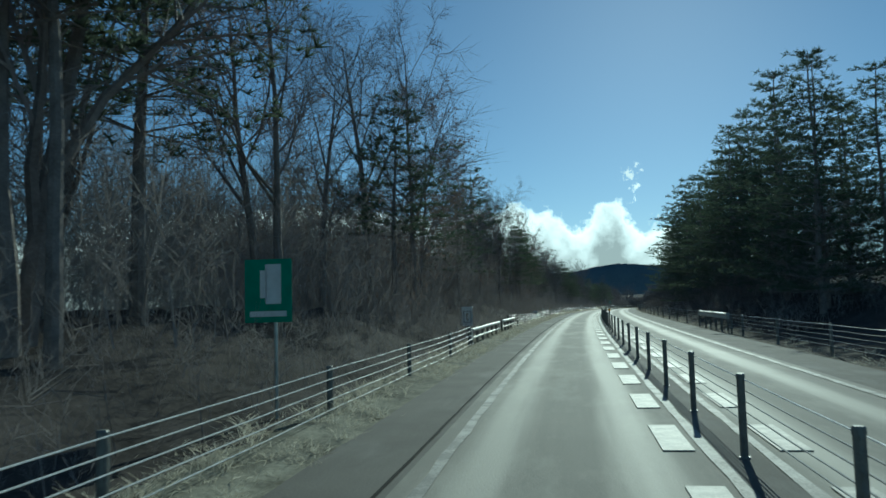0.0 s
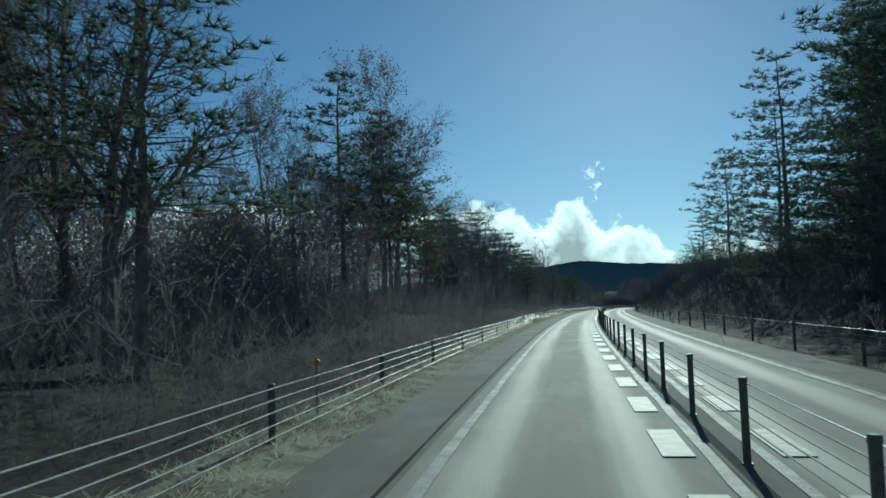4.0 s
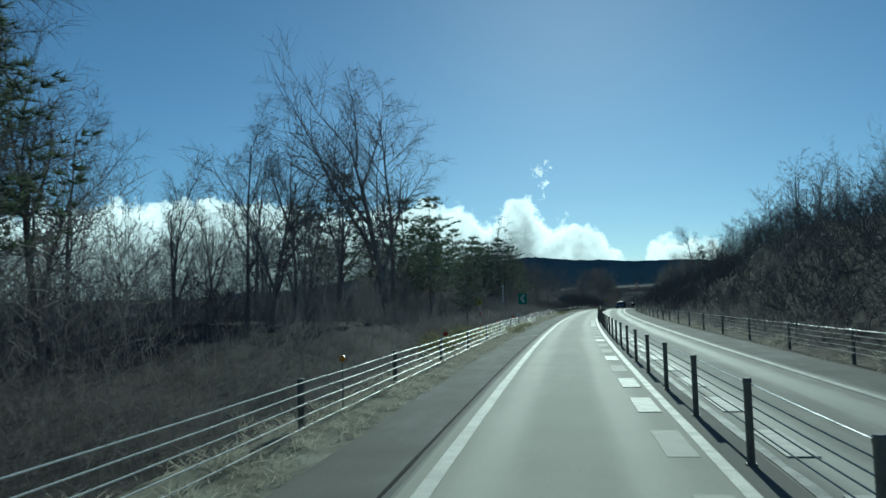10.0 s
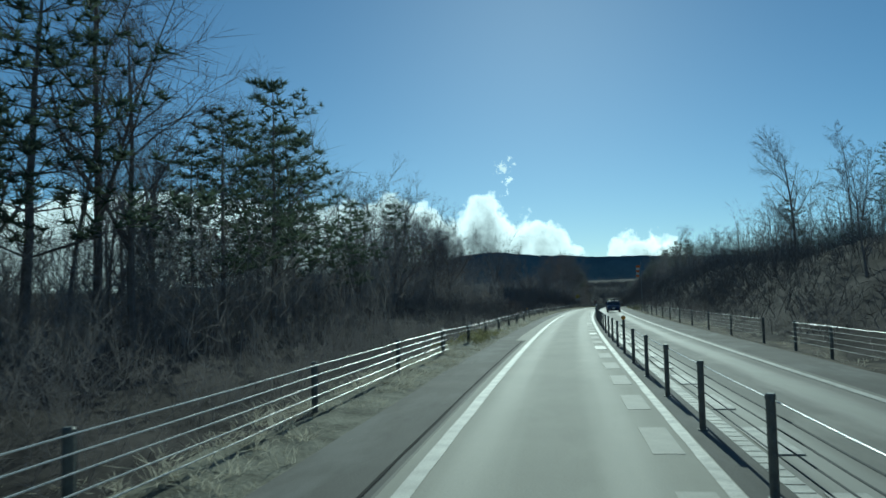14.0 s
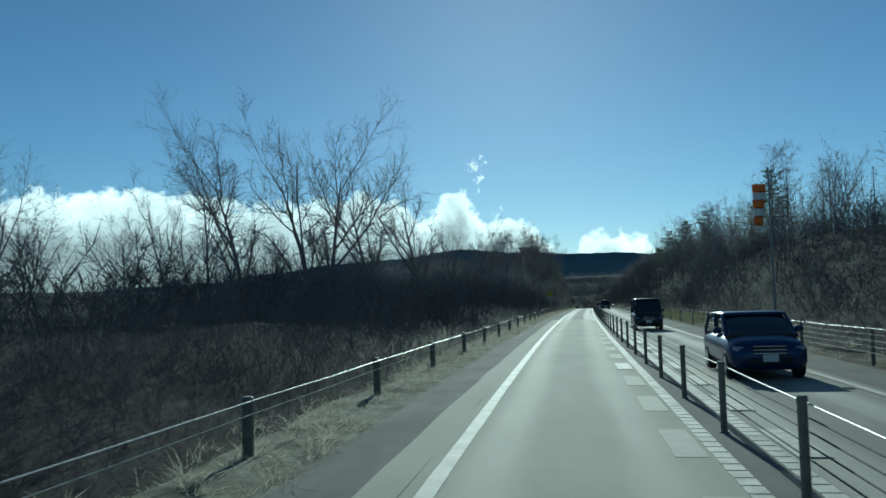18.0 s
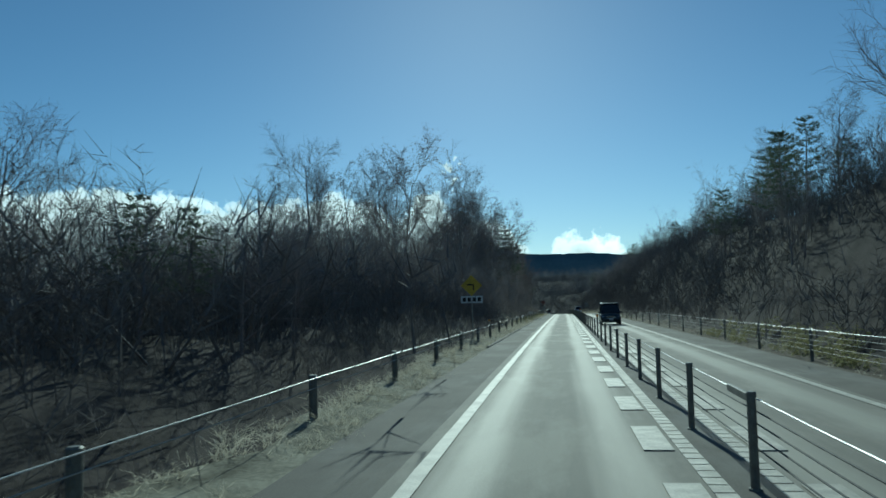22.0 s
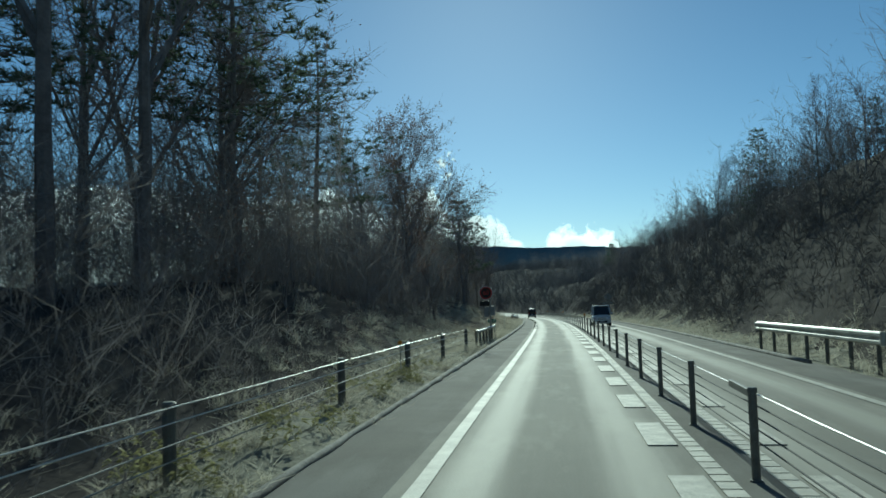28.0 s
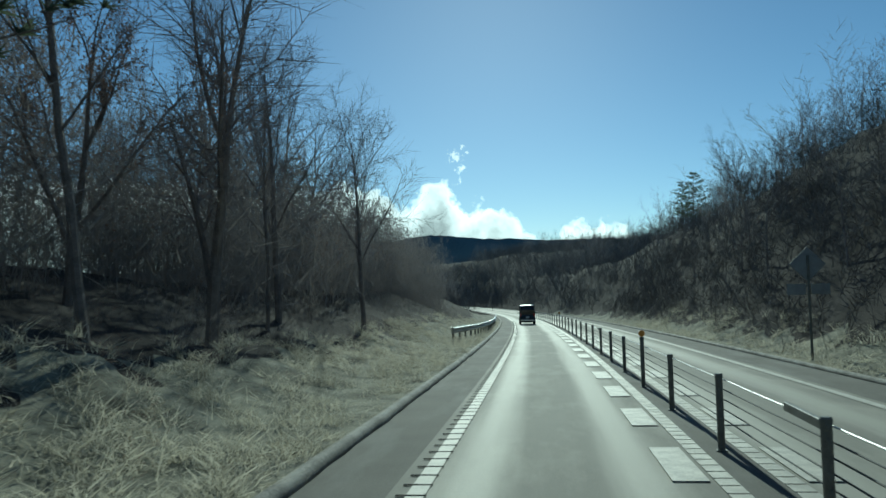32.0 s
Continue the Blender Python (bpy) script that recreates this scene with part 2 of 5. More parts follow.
M_PAINT = material("road_paint", (0.6, 0.57, 0.48), 0.7, second=(0.34, 0.32, 0.27), scale=2.6, fine=40, bump=0.25, amount=0.34)
M_LINE = material("scuffed_line_paint", (0.58, 0.555, 0.47), 0.72, second=(0.38, 0.36, 0.305), scale=1.8, fine=40, bump=0.25, amount=0.4)
M_WORN = material("worn_paint", (0.4, 0.385, 0.34), 0.75, second=(0.15, 0.145, 0.13), scale=1.6, fine=25, bump=0.2, amount=0.3)
M_GHOST = material("faded_paint", (0.52, 0.49, 0.4), 0.8, second=(0.4, 0.375, 0.305), scale=2.0, fine=30, bump=0.2)
M_GROUND = material("leaf_litter", (0.115, 0.102, 0.092), 0.95, second=(0.032, 0.029, 0.026), scale=0.5, fine=9.0, bump=0.6, amount=0.6, spec=0.03)
M_VERGE = material("dry_verge", (0.36, 0.345, 0.265), 0.95, second=(0.11, 0.105, 0.075), scale=1.3, fine=14.0, bump=0.8, amount=0.42, spec=0.08)
M_POST = material("weathered_steel", (0.2, 0.205, 0.185), 0.55, 0.2, second=(0.1, 0.105, 0.095), scale=6, fine=50, bump=0.1)
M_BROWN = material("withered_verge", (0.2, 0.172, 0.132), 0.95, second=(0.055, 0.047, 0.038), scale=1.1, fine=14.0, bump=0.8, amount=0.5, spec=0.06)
M_GALV = material("galvanised_steel", (0.5, 0.52, 0.5), 0.38, 0.85, second=(0.3, 0.32, 0.31), scale=5, fine=60, bump=0.08)
# cable colours: pale, near black and mid grey
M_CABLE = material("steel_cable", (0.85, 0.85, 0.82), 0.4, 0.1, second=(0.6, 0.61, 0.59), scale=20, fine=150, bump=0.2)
M_ROPE = material("dark_rope", (0.09, 0.092, 0.088), 0.8, 0.0, second=(0.05, 0.052, 0.05), scale=20, fine=150, bump=0.2)
M_MIDCABLE = material("grey_cable", (0.42, 0.425, 0.405), 0.65, 0.0, second=(0.27, 0.275, 0.26), scale=20, fine=150, bump=0.2)
M_RAIL = material("painted_rail", (0.62, 0.62, 0.56), 0.45, 0.1, second=(0.36, 0.36, 0.31), scale=2.0, fine=30, bump=0.08)
M_BARK = material("bark", (0.3, 0.262, 0.235), 0.9, second=(0.14, 0.122, 0.11), scale=3, fine=22, bump=0.6, spec=0.15)
M_TWIG = material("twigs", (0.34, 0.295, 0.28), 0.85, second=(0.2, 0.175, 0.165), scale=1.0, fine=20, bump=0.0, spec=0.12)
M_BIRCH = material("birch_bark", (0.55, 0.54, 0.5), 0.8, second=(0.08, 0.07, 0.06), scale=5, fine=14, bump=0.3, amount=0.25, spec=0.2)
M_NEEDLE = material("pine_needles", (0.13, 0.16, 0.105), 0.75, second=(0.075, 0.1, 0.066), scale=0.8, fine=12, bump=0.0, island=0.3, spec=0.25)
M_LEAF = material("dead_leaves", (0.27, 0.19, 0.155), 0.85, second=(0.13, 0.1, 0.085), scale=0.8, fine=12, bump=0.0, island=0.4, spec=0.15)
M_BRUSH = material("bare_brush", (0.34, 0.312, 0.295), 0.9, second=(0.16, 0.147, 0.14), scale=0.3, fine=6, bump=0.0, island=0.3, spec=0.08)
M_GRASS = material("dry_grass", (0.6, 0.57, 0.47), 0.9, second=(0.17, 0.155, 0.11), scale=0.5, fine=6, bump=0.0, island=0.5, spec=0.15)
# darker copy of the brush colour: the slope's shade is painted in
M_SHADED_SCRUB = material("shaded_scrub", (0.2, 0.186, 0.176), 0.9, second=(0.09, 0.085, 0.082), scale=0.3, fine=6, bump=0.0, island=0.3, spec=0.08)
let_light_through(M_GRASS, 0.5)
let_light_through(M_LEAF, 0.4)
let_light_through(M_BRUSH, 0.25)
let_light_through(M_NEEDLE, 0.4)
M_SASA = material("bamboo_grass", (0.4, 0.385, 0.2), 0.6, second=(0.15, 0.155, 0.08), scale=0.7, fine=8, bump=0.0, island=0.5, spec=0.3)
let_light_through(M_SASA, 0.45)
# distance haze is mixed into this forest colour as pale blue
M_FAR = material("haze_blue_forest", (0.16, 0.2, 0.22), 1.0, second=(0.12, 0.155, 0.175), scale=0.01, fine=0.08, bump=0.0, spec=0)
M_CONC = material("kerb_concrete", (0.34, 0.325, 0.28), 0.9, second=(0.15, 0.142, 0.122), scale=1.4, fine=22, bump=0.7, amount=0.35)
M_BLACK = material("black_rubber", (0.02, 0.02, 0.02), 0.7, bump=0.05)
M_AMBER = material("amber_reflector", (0.75, 0.32, 0.03), 0.3, bump=0.0)
M_SIGNRED = material("sign_red", (0.5, 0.035, 0.03), 0.5, bump=0.0)
M_SIGNWHITE = material("sign_white", (0.72, 0.72, 0.7), 0.5, second=(0.55, 0.55, 0.53), bump=0.0)
M_SIGNGREEN = material("sign_green", (0.01, 0.26, 0.14), 0.45, bump=0.0)
M_GREY = material("grey_sheet", (0.33, 0.34, 0.34), 0.75, 0.0, bump=0.03)
M_ORANGE = material("sock_orange", (0.8, 0.2, 0.03), 0.8, bump=0.05)
M_CARDARK = material("dark_paint", (0.025, 0.038, 0.05), 0.3, 0.2, bump=0.0)
M_CARBLUE = material("navy_paint", (0.02, 0.04, 0.12), 0.3, 0.2, bump=0.0)
M_CARWHITE = material("white_paint", (0.72, 0.73, 0.74), 0.25, 0.0, second=(0.6, 0.61, 0.62), bump=0.0)
M_GLASS = material("dark_glass", (0.012, 0.014, 0.016), 0.06, 0.0, bump=0.0, spec=0.8)
M_CHROME = material("chrome", (0.7, 0.7, 0.7), 0.15, 1.0, bump=0.0)
M_LAMP = material("headlamp_glass", (0.45, 0.47, 0.5), 0.2, 0.3, second=(0.25, 0.26, 0.28), bump=0.0)
M_TAIL = material("tail_red", (0.4, 0.02, 0.02), 0.2, bump=0.0)

# ---------------------------------------------------------------- mesh helpers


class Buf:
    """Vertices and faces in plain lists."""

    def __init__(self):
        self.v, self.f = [], []

    def add(self, verts, faces):
        n = len(self.v)
        self.v.extend(verts)
        self.f.extend([tuple(i + n for i in f) for f in faces])

    def tube(self, pts, radii, sides=5, cap=True):
        pts = [Vector(p) for p in pts]
        n0 = len(self.v)
        for i, p in enumerate(pts):
            d = (pts[min(i + 1, len(pts) - 1)] - pts[max(i - 1, 0)])
            d = d.normalized() if d.length > 1e-6 else Vector((0, 0, 1))
            u = d.cross(Vector((0.31, 0.17, 0.94) if abs(d.z) < 0.9 else (1, 0.2, 0))).normalized()
            w = d.cross(u)
            for k in range(sides):
                a = 2 * math.pi * k / sides
                self.v.append(tuple(p + (u * math.cos(a) + w * math.sin(a)) * radii[i]))
        for i in range(len(pts) - 1):
            for k in range(sides):
                a, b = n0 + i * sides + k, n0 + i * sides + (k + 1) % sides
                self.f.append((a, b, b + sides, a + sides))
        if cap:
            self.f.append(tuple(n0 + k for k in reversed(range(sides))))
            m = n0 + (len(pts) - 1) * sides
            self.f.append(tuple(m + k for k in range(sides)))

    def spike(self, p, q, r):
        """A thin three-sided spike from p to q."""
        p, q = Vector(p), Vector(q)
        d = (q - p).normalized()
        u = d.cross(Vector((0.3, 0.5, 0.8))).normalized() * r
        w = d.cross(u)
        n = len(self.v)
        self.v += [tuple(p + u), tuple(p - u * 0.5 + w * 0.87), tuple(p - u * 0.5 - w * 0.87), tuple(q)]
        self.f += [(n, n + 1, n + 3), (n + 1, n + 2, n + 3), (n + 2, n, n + 3)]

    def sliver(self, p, q, r):
        """A very fine twig or blade: one narrow triangle."""
        p, q = Vector(p), Vector(q)
        d = (q - p).normalized()
        k = len(self.v) * 0.7
        u = d.cross(Vector((math.cos(k), math.sin(k), 0.4))).normalized() * r
        n = len(self.v)
        self.v += [tuple(p + u), tuple(p - u), tuple(q)]
        self.f.append((n, n + 1, n + 2))

    def box(self, c, d, bevel=0.0):
        x, y, z = c
        a, b, e = d[0] / 2, d[1] / 2, d[2] / 2
        if not bevel:
            vs = [(x + i * a, y + j * b, z + k * e) for k in (-1, 1) for i, j in ((-1, -1), (1, -1), (1, 1), (-1, 1))]
            self.add(vs, [(3, 2, 1, 0), (4, 5, 6, 7), (0, 1, 5, 4), (1, 2, 6, 5), (2, 3, 7, 6), (3, 0, 4, 7)])
            return
        t = bevel
        ring = lambda ia, ib, zz: [(x + px, y + py, zz) for px, py in ((-ia + t, -ib), (ia - t, -ib), (ia, -ib + t), (ia, ib - t), (ia - t, ib), (-ia + t, ib), (-ia, ib - t), (-ia, -ib + t))]
        low, hi = ring(a - t * 0.5, b - t * 0.5, z - e), ring(a - t * 0.5, b - t * 0.5, z + e)
        l2, h2 = ring(a, b, z - e + t * 0.6), ring(a, b, z + e - t * 0.6)
        vs = low + l2 + h2 + hi
        fs = [tuple(reversed(range(8))), tuple(range(24, 32))]
        for r in range(3):
            fs += [(r * 8 + k, r * 8 + (k + 1) % 8, r * 8 + 8 + (k + 1) % 8, r * 8 + 8 + k) for k in range(8)]
        self.add(vs, fs)

    def mesh(self, name, mat, smooth=False):
        me = bpy.data.meshes.new(name)
        me.from_pydata(self.v, [], self.f)
        me.materials.append(mat)
        if smooth:
            me.polygons.foreach_set("use_smooth", [True] * len(me.polygons))
        return me


def part(name, buf, mat, parent, label="", smooth=False):
    """One mesh object under a thing or a part."""
    me = buf.mesh(name, mat, smooth) if isinstance(buf, Buf) else buf
    ob = new(name, me)
    ob.parent = parent
    if label:
        tagged(ob, label)
    return ob


def thing(name, label, category, group="", kind="", m=None):
    ob = new(name)
    ob.empty_display_size = 0.2
    if m is not None:
        ob.matrix_basis = m
    return tagged(ob, label, category, group, kind)


def array_mesh(name, verts, faces, mat):
    """A mesh from numpy arrays; all faces have the same number of corners."""
    me = bpy.data.meshes.new(name)
    k = faces.shape[1]
    me.vertices.add(len(verts))
    me.vertices.foreach_set("co", verts.astype(np.float32).ravel())
    me.loops.add(faces.size)
    me.loops.foreach_set("vertex_index", faces.astype(np.int32).ravel())
    me.polygons.add(len(faces))
    me.polygons.foreach_set("loop_start", np.arange(0, faces.size, k, dtype=np.int32))
    me.update(calc_edges=True)
    me.shade_flat()
    me.materials.append(mat)
    return me


def ribbon(name, s0, s1, lat0, lat1, h, mat, step=2.0, cols=1, edge=None):
    """A strip of surface along the road, with UV in metres. edge: wobble of its sides in metres."""
    ss = np.linspace(s0, s1, max(2, int(round((s1 - s0) / step)) + 1))
    ll = np.linspace(lat0, lat1, cols + 1)
    S, L = np.meshgrid(ss, ll, indexing="ij")
    L = L.copy()
    if edge:
        r = np.random.default_rng(int(abs(s0 * 7 + lat0 * 31)))
        L[:, 0] += r.normal(0, edge, len(ss))
        L[:, -1] += r.normal(0, edge, len(ss))
    P = on_road(S, L, h).reshape(-1, 3)
    n = cols + 1
    i = np.arange(len(ss) - 1)[:, None] * n + np.arange(cols)[None, :]
    F = np.stack([i, i + 1, i + 1 + n, i + n], -1).reshape(-1, 4)
    me = array_mesh(name, P, F, mat)
    uv = me.uv_layers.new(name="UVMap")
    flat = np.stack([L, S], -1).reshape(-1, 2)[F.ravel()]
    uv.data.foreach_set("uv", flat.astype(np.float32).ravel())
    return me


# ---------------------------------------------------------------- the land
SKY_R = [(-200, 4), (60, 4), (115, 5), (135, 6.5), (180, 6.5), (240, 8.6), (290, 9.2), (320, 7.0), (400, 7.0), (460, 8.0), (500, 8.6), (530, 10.4), (580, 11.6), (640, 12.6),
         (700, 12.4), (740, 13.0), (800, 12.0), (900, 10.0), (1080, 8.0)]
BANK_L = [(-200, 1.5), (60, 1.6), (110, 1.2), (150, 1.0), (420, 1.0), (460, 1.5), (540, 1.8), (600, 2.4), (650, 2.8), (700, 3.4), (760, 3.2), (1080, 3.0)]


def smooth01(x):
    x = np.clip(x, 0, 1)
    return x * x * (3 - 2 * x)


RISE = [(-60, 0.15), (25, 0.18), (34, 0.3), (48, 0.36), (58, 0.26), (66, 0.16), (110, 0.16), (135, 0.08), (201, 0.11), (267, 0.16), (301, 0.2), (334, 0.25), (346, 0.12), (400, 0.1), (434, 0.0), (467, 0.03), (500, 0.1), (532, 0.07), (556, 0.03), (590, 0.2), (608, 0.3), (642, 0.31), (653, 0.22)]


def fence_rise(s, lat):
    """The near fence stands on a low uneven bank."""
    return np.interp(s, [k[0] for k in RISE], [k[1] for k in RISE]) if lat < 0 else 0.0


def land_height(s, lat):
    """Ground height over the road's own, at s and lat."""
    s, lat = np.broadcast_arrays(np.asarray(s, float), np.asarray(lat, float))
    hr = np.interp(s, [k[0] for k in SKY_R], [k[1] for k in SKY_R]) - 2.0
    hl = np.interp(s, [k[0] for k in BANK_L], [k[1] for k in BANK_L])
    right = -0.06 - 0.15 * smooth01((lat - 6.2) / 1.2) + 0.25 * smooth01((lat - 7.4) / 2) + hr * smooth01((lat - 8.2) / 9.5) + hr * 0.4 * smooth01((lat - 17) / 26)
    right = right * (1 - 0.5 * smooth01((lat - 60) / 400))
    late = smooth01((s - 640) / 20)
    left = -0.06 + (0.02 + 0.5 * fence_rise(s, -1)) * smooth01((-4.5 - lat) / 1.0) * (1 - late) - 0.15 * smooth01((-5.7 - lat) / 1.0) * (1 - late) + hl * smooth01((-6.2 + 0.6 * late - lat) / (5.5 + 4.0 * late))
    left = left - (hl + 4.0) * smooth01((-26 - lat) / 34) * (1 - 0.6 * late)
    z = np.where(lat > 0, right, left)
    z = np.where((lat > -4.5) & (lat < 6.2), -0.06, z)
    # the valley closes ahead with a wooded hill
    gap = np.where(s < 1084, smooth01((np.abs(lat - 0.85) - 9) / 26), 1.0)
    z = z + gap * (11 * smooth01((s - 850 + 0.5 * np.clip(lat, -20, 60)) / 210) + 20 * smooth01((s - 1150) / 700))
    z = z + 5 * smooth01((-lat - 60) / 200) * smooth01((s - 500) / 300)
    z = z + 9 * smooth01((lat - 150) / 500) + 6 * smooth01((-lat - 200) / 600)
    return z


def bumps(S, L):
    w = smooth01((np.abs(L - 0.85) - 6.5) / 4)
    return w * (0.18 * np.sin(S * 0.61 + L * 0.9) * np.cos(L * 0.73 - S * 0.17) + 0.12 * np.sin(S * 1.7 + 2 * np.sin(L * 1.3)) + 0.4 * np.sin(S * 0.11 + L * 0.05))


s_axis = np.r_[np.array([-2500, -1200, -600, -300, -150, -90]), np.arange(-60, 841, 2.0), np.arange(846, 1080, 6.0), np.array([1090, 1120, 1160, 1220, 1300, 1400, 1550, 1800, 2200, 2800, 3600, 4600])]
l_axis = np.r_[np.array([-4000, -2200, -1200, -700, -400, -250, -160, -110, -80, -62, -50, -42, -36, -31, -27, -24, -21]), np.arange(-19, -8, 1.0), np.arange(-8, -4.4, 0.5),
               np.array([-4.4, -3, 0, 3, 6.1]), np.arange(6.5, 10, 0.5), np.arange(10, 24, 1.0), np.array([26, 28, 31, 34, 38, 43, 50, 60, 75, 100, 140, 200, 300, 500, 900, 1600, 2600, 4000])]
S, L = np.meshgrid(s_axis, l_axis, indexing="ij")
VERGE_L = [(-60, -6.1), (630, -6.1), (655, -8.5), (675, -11.5), (698, -11.5), (714, -9.2), (745, -8.8), (860, -8.4)]
edge_l = np.interp(S, [k[0] for k in VERGE_L], [k[1] for k in VERGE_L]) + 0.9
under = np.where(((L < -4.41) & (L > edge_l)) | ((L > 6.2) & (L < np.interp(S, [630, 660], [7.6, 8.7]))), 0.16, 0.0)    # bed of the grass strips
P = on_road(S, L, land_height(S, L) + bumps(S, L) - under).reshape(-1, 3)
n = len(l_axis)
i = np.arange(len(s_axis) - 1)[:, None] * n + np.arange(n - 1)[None, :]
F = np.stack([i, i + 1, i + 1 + n, i + n], -1).reshape(-1, 4)
me = array_mesh("ground", P, F, M_GROUND)
me.shade_smooth()
ground = tagged(new("ground", me), "brown leaf-littered ground rising into wooded banks beside the road", "ground", kind="structure")


def height_at(s, lat):
    return float(land_height(s, lat) + bumps(np.asarray(s, float), np.asarray(lat, float)))


def verge(inner, outer, seed, a=-60, c=860, mat=M_VERGE, label="strip of dry straw-coloured winter grass along the road edge"):
    """Grass strip with a ragged outer edge that dips into the ground. outer: its lat by distance."""
    r = np.random.default_rng(seed)
    ss = np.arange(a, c, 1.0)
    far = np.interp(ss, [k[0] for k in outer], [k[1] for k in outer]) + np.convolve(r.normal(0, 0.7, len(ss) + 2), np.ones(3) / 3, "valid")
    w = np.linspace(0, 1, 9)
    SS2 = np.repeat(ss[:, None], 9, 1)
    LL2 = inner + (far[:, None] - inner) * w[None]
    lift = 0.035 + r.normal(0, 0.02, SS2.shape) * (w > 0.1)[None]
    lift[:, -1] = -0.12
    P = on_road(SS2, LL2, land_height(SS2, LL2) + bumps(SS2, LL2) + lift).reshape(-1, 3)
    i = np.arange(len(ss) - 1)[:, None] * 9 + np.arange(8)[None, :]
    F = np.stack([i, i + 1, i + 10, i + 9] if outer[0][1] > 0 else [i + 9, i + 10, i + 1, i], -1).reshape(-1, 4)
    ob = new("grass_verge", array_mesh("grass_verge", P, F, mat))
    ob.data.shade_smooth()
    tagged(ob, label, "verge", kind="structure")


verge(-4.45, VERGE_L, 1)
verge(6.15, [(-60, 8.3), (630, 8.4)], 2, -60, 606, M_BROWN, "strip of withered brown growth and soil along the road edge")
verge(6.15, [(604, 8.4), (630, 8.4), (660, 9.4), (860, 9.4)], 3, 604.6)

# far mountain ridge, air haze painted into its colour
b = Buf()
RIDGE = [(40, 0.6), (25, 0.8), (12, 1.4), (5, 2.4), (-0.5, 2.75), (-2.5, 3.05), (-4.0, 3.22), (-5.5, 3.08), (-7.5, 2.9), (-10, 2.8), (-13, 2.65), (-20, 2.5), (-32, 2.2), (-50, 1.5)]
az = np.arange(40, -50.1, -0.25)
el = np.interp(-az, [-k[0] for k in RIDGE], [k[1] for k in RIDGE])
rng = np.random.default_rng(4)
el = el + np.convolve(rng.normal(0, 0.10, len(az) + 8), np.ones(9) / 9, "valid") + rng.normal(0, 0.012, len(az))
prof = [(4330, -60), (4390, 0.32), (4450, 0.7), (4500, 1.0), (4600, 0.85)]
vs = []
for (d, k) in prof:
    for a, e in zip(az, el):
        z = k if k < 0 else 4500 * math.tan(radians(e)) * k
        vs.append((-math.sin(radians(a)) * d, math.cos(radians(a)) * d, z))
m = len(az)
fs = [(r * m + c, r * m + c + 1, (r + 1) * m + c + 1, (r + 1) * m + c) for r in range(len(prof) - 1) for c in range(m - 1)]
b.add(vs, fs)
tagged(new("mountain_ridge", b.mesh("mountain_ridge", M_FAR, True)), "long low forested mountain ridge far ahead, coloured haze-blue", "mountain", kind="structure")

# ---------------------------------------------------------------- the road
S0, S1 = -60, 1076
road = tagged(new("road", ribbon("road", S0, S1, -3.15, 4.75, 0.0, M_ASPHALT, 2.0, 8)), "two-lane grey asphalt motorway with polished wheel tracks", "road", kind="structure")
part("shoulder", ribbon("shoulder", S0, S1, -4.5, -3.0, -0.006, M_SHOULDER, 2.0, 2, 0.02), None, road, "dark rough asphalt shoulder")
part("shoulder", ribbon("shoulder", S0, S1, 4.6, 6.25, -0.006, M_SHOULDER, 2.0, 2, 0.02), None, road, "dark rough asphalt shoulder")
part("overlay", ribbon("overlay", 166.5, 473.4, -3.1, 0.62, 0.006, M_PALE, 2.0, 4), None, road, "pale newer surfacing on one lane")
part("overlay", ribbon("overlay", 345.5, 473.4, -3.6, -3.1, 0.0055, M_PALE, 2.0, 1, 0.015), None, road, "pale surfacing reaching past the edge line")
part("tar_seam", ribbon("tar_seam", S0, 345, -3.295, -3.25, 0.006, M_SEAM, 1.0, 1, 0.005), None, road, "black tar joint beside the edge line")
part("median_strip", ribbon("median_strip", S0, S1, 0.58, 1.04, 0.009, M_SHOULDER, 2.0, 1), None, road, "dark strip under the central posts")
for nm, a, c, l0, l1, mt in (
        ("edge_line", S0, 166, -2.92, -2.76, M_WORN), ("edge_line", 166, S1, -2.94, -2.74, M_LINE),
        ("centre_line", S0, 166, 0.40, 0.55, M_WORN), ("centre_line", 166, 372, 0.40, 0.56, M_PAINT), ("centre_line", S0, 290, 1.06, 1.2, M_WORN),
        ("edge_line", S0, 172, 4.37, 4.55, M_WORN), ("edge_line", 172, S1, 4.38, 4.57, M_LINE)):
    part(nm, ribbon(nm, a, c, l0, l1, 0.012, mt, 1.0, 1, 0.012 if mt is M_WORN else 0.004), None, road, "worn white line" if mt is M_WORN else "solid white line")


def blocks(nm, a, c, l0, l1, pitch, gap, mat, h=0.014):
    """A ribbed line: short raised bars one behind another."""
    k = np.arange(a, c, pitch)
    q = np.stack([k, k + pitch - gap], 1)
    S4 = np.stack([q[:, 0], q[:, 0], q[:, 1], q[:, 1]], 1)
    L4 = np.broadcast_to(np.array([l0, l1, l1, l0]), S4.shape)
    top = on_road(S4, L4, h)
    low = on_road(S4, L4, h - 0.006)
    V = np.concatenate([low, top], 1).reshape(-1, 3)
    f = np.array([(4, 5, 6, 7), (0, 1, 5, 4), (1, 2, 6, 5), (2, 3, 7, 6), (3, 0, 4, 7)])
    F = (np.arange(len(k))[:, None, None] * 8 + f[None]).reshape(-1, 4)
    return array_mesh(nm, V, F, mat)


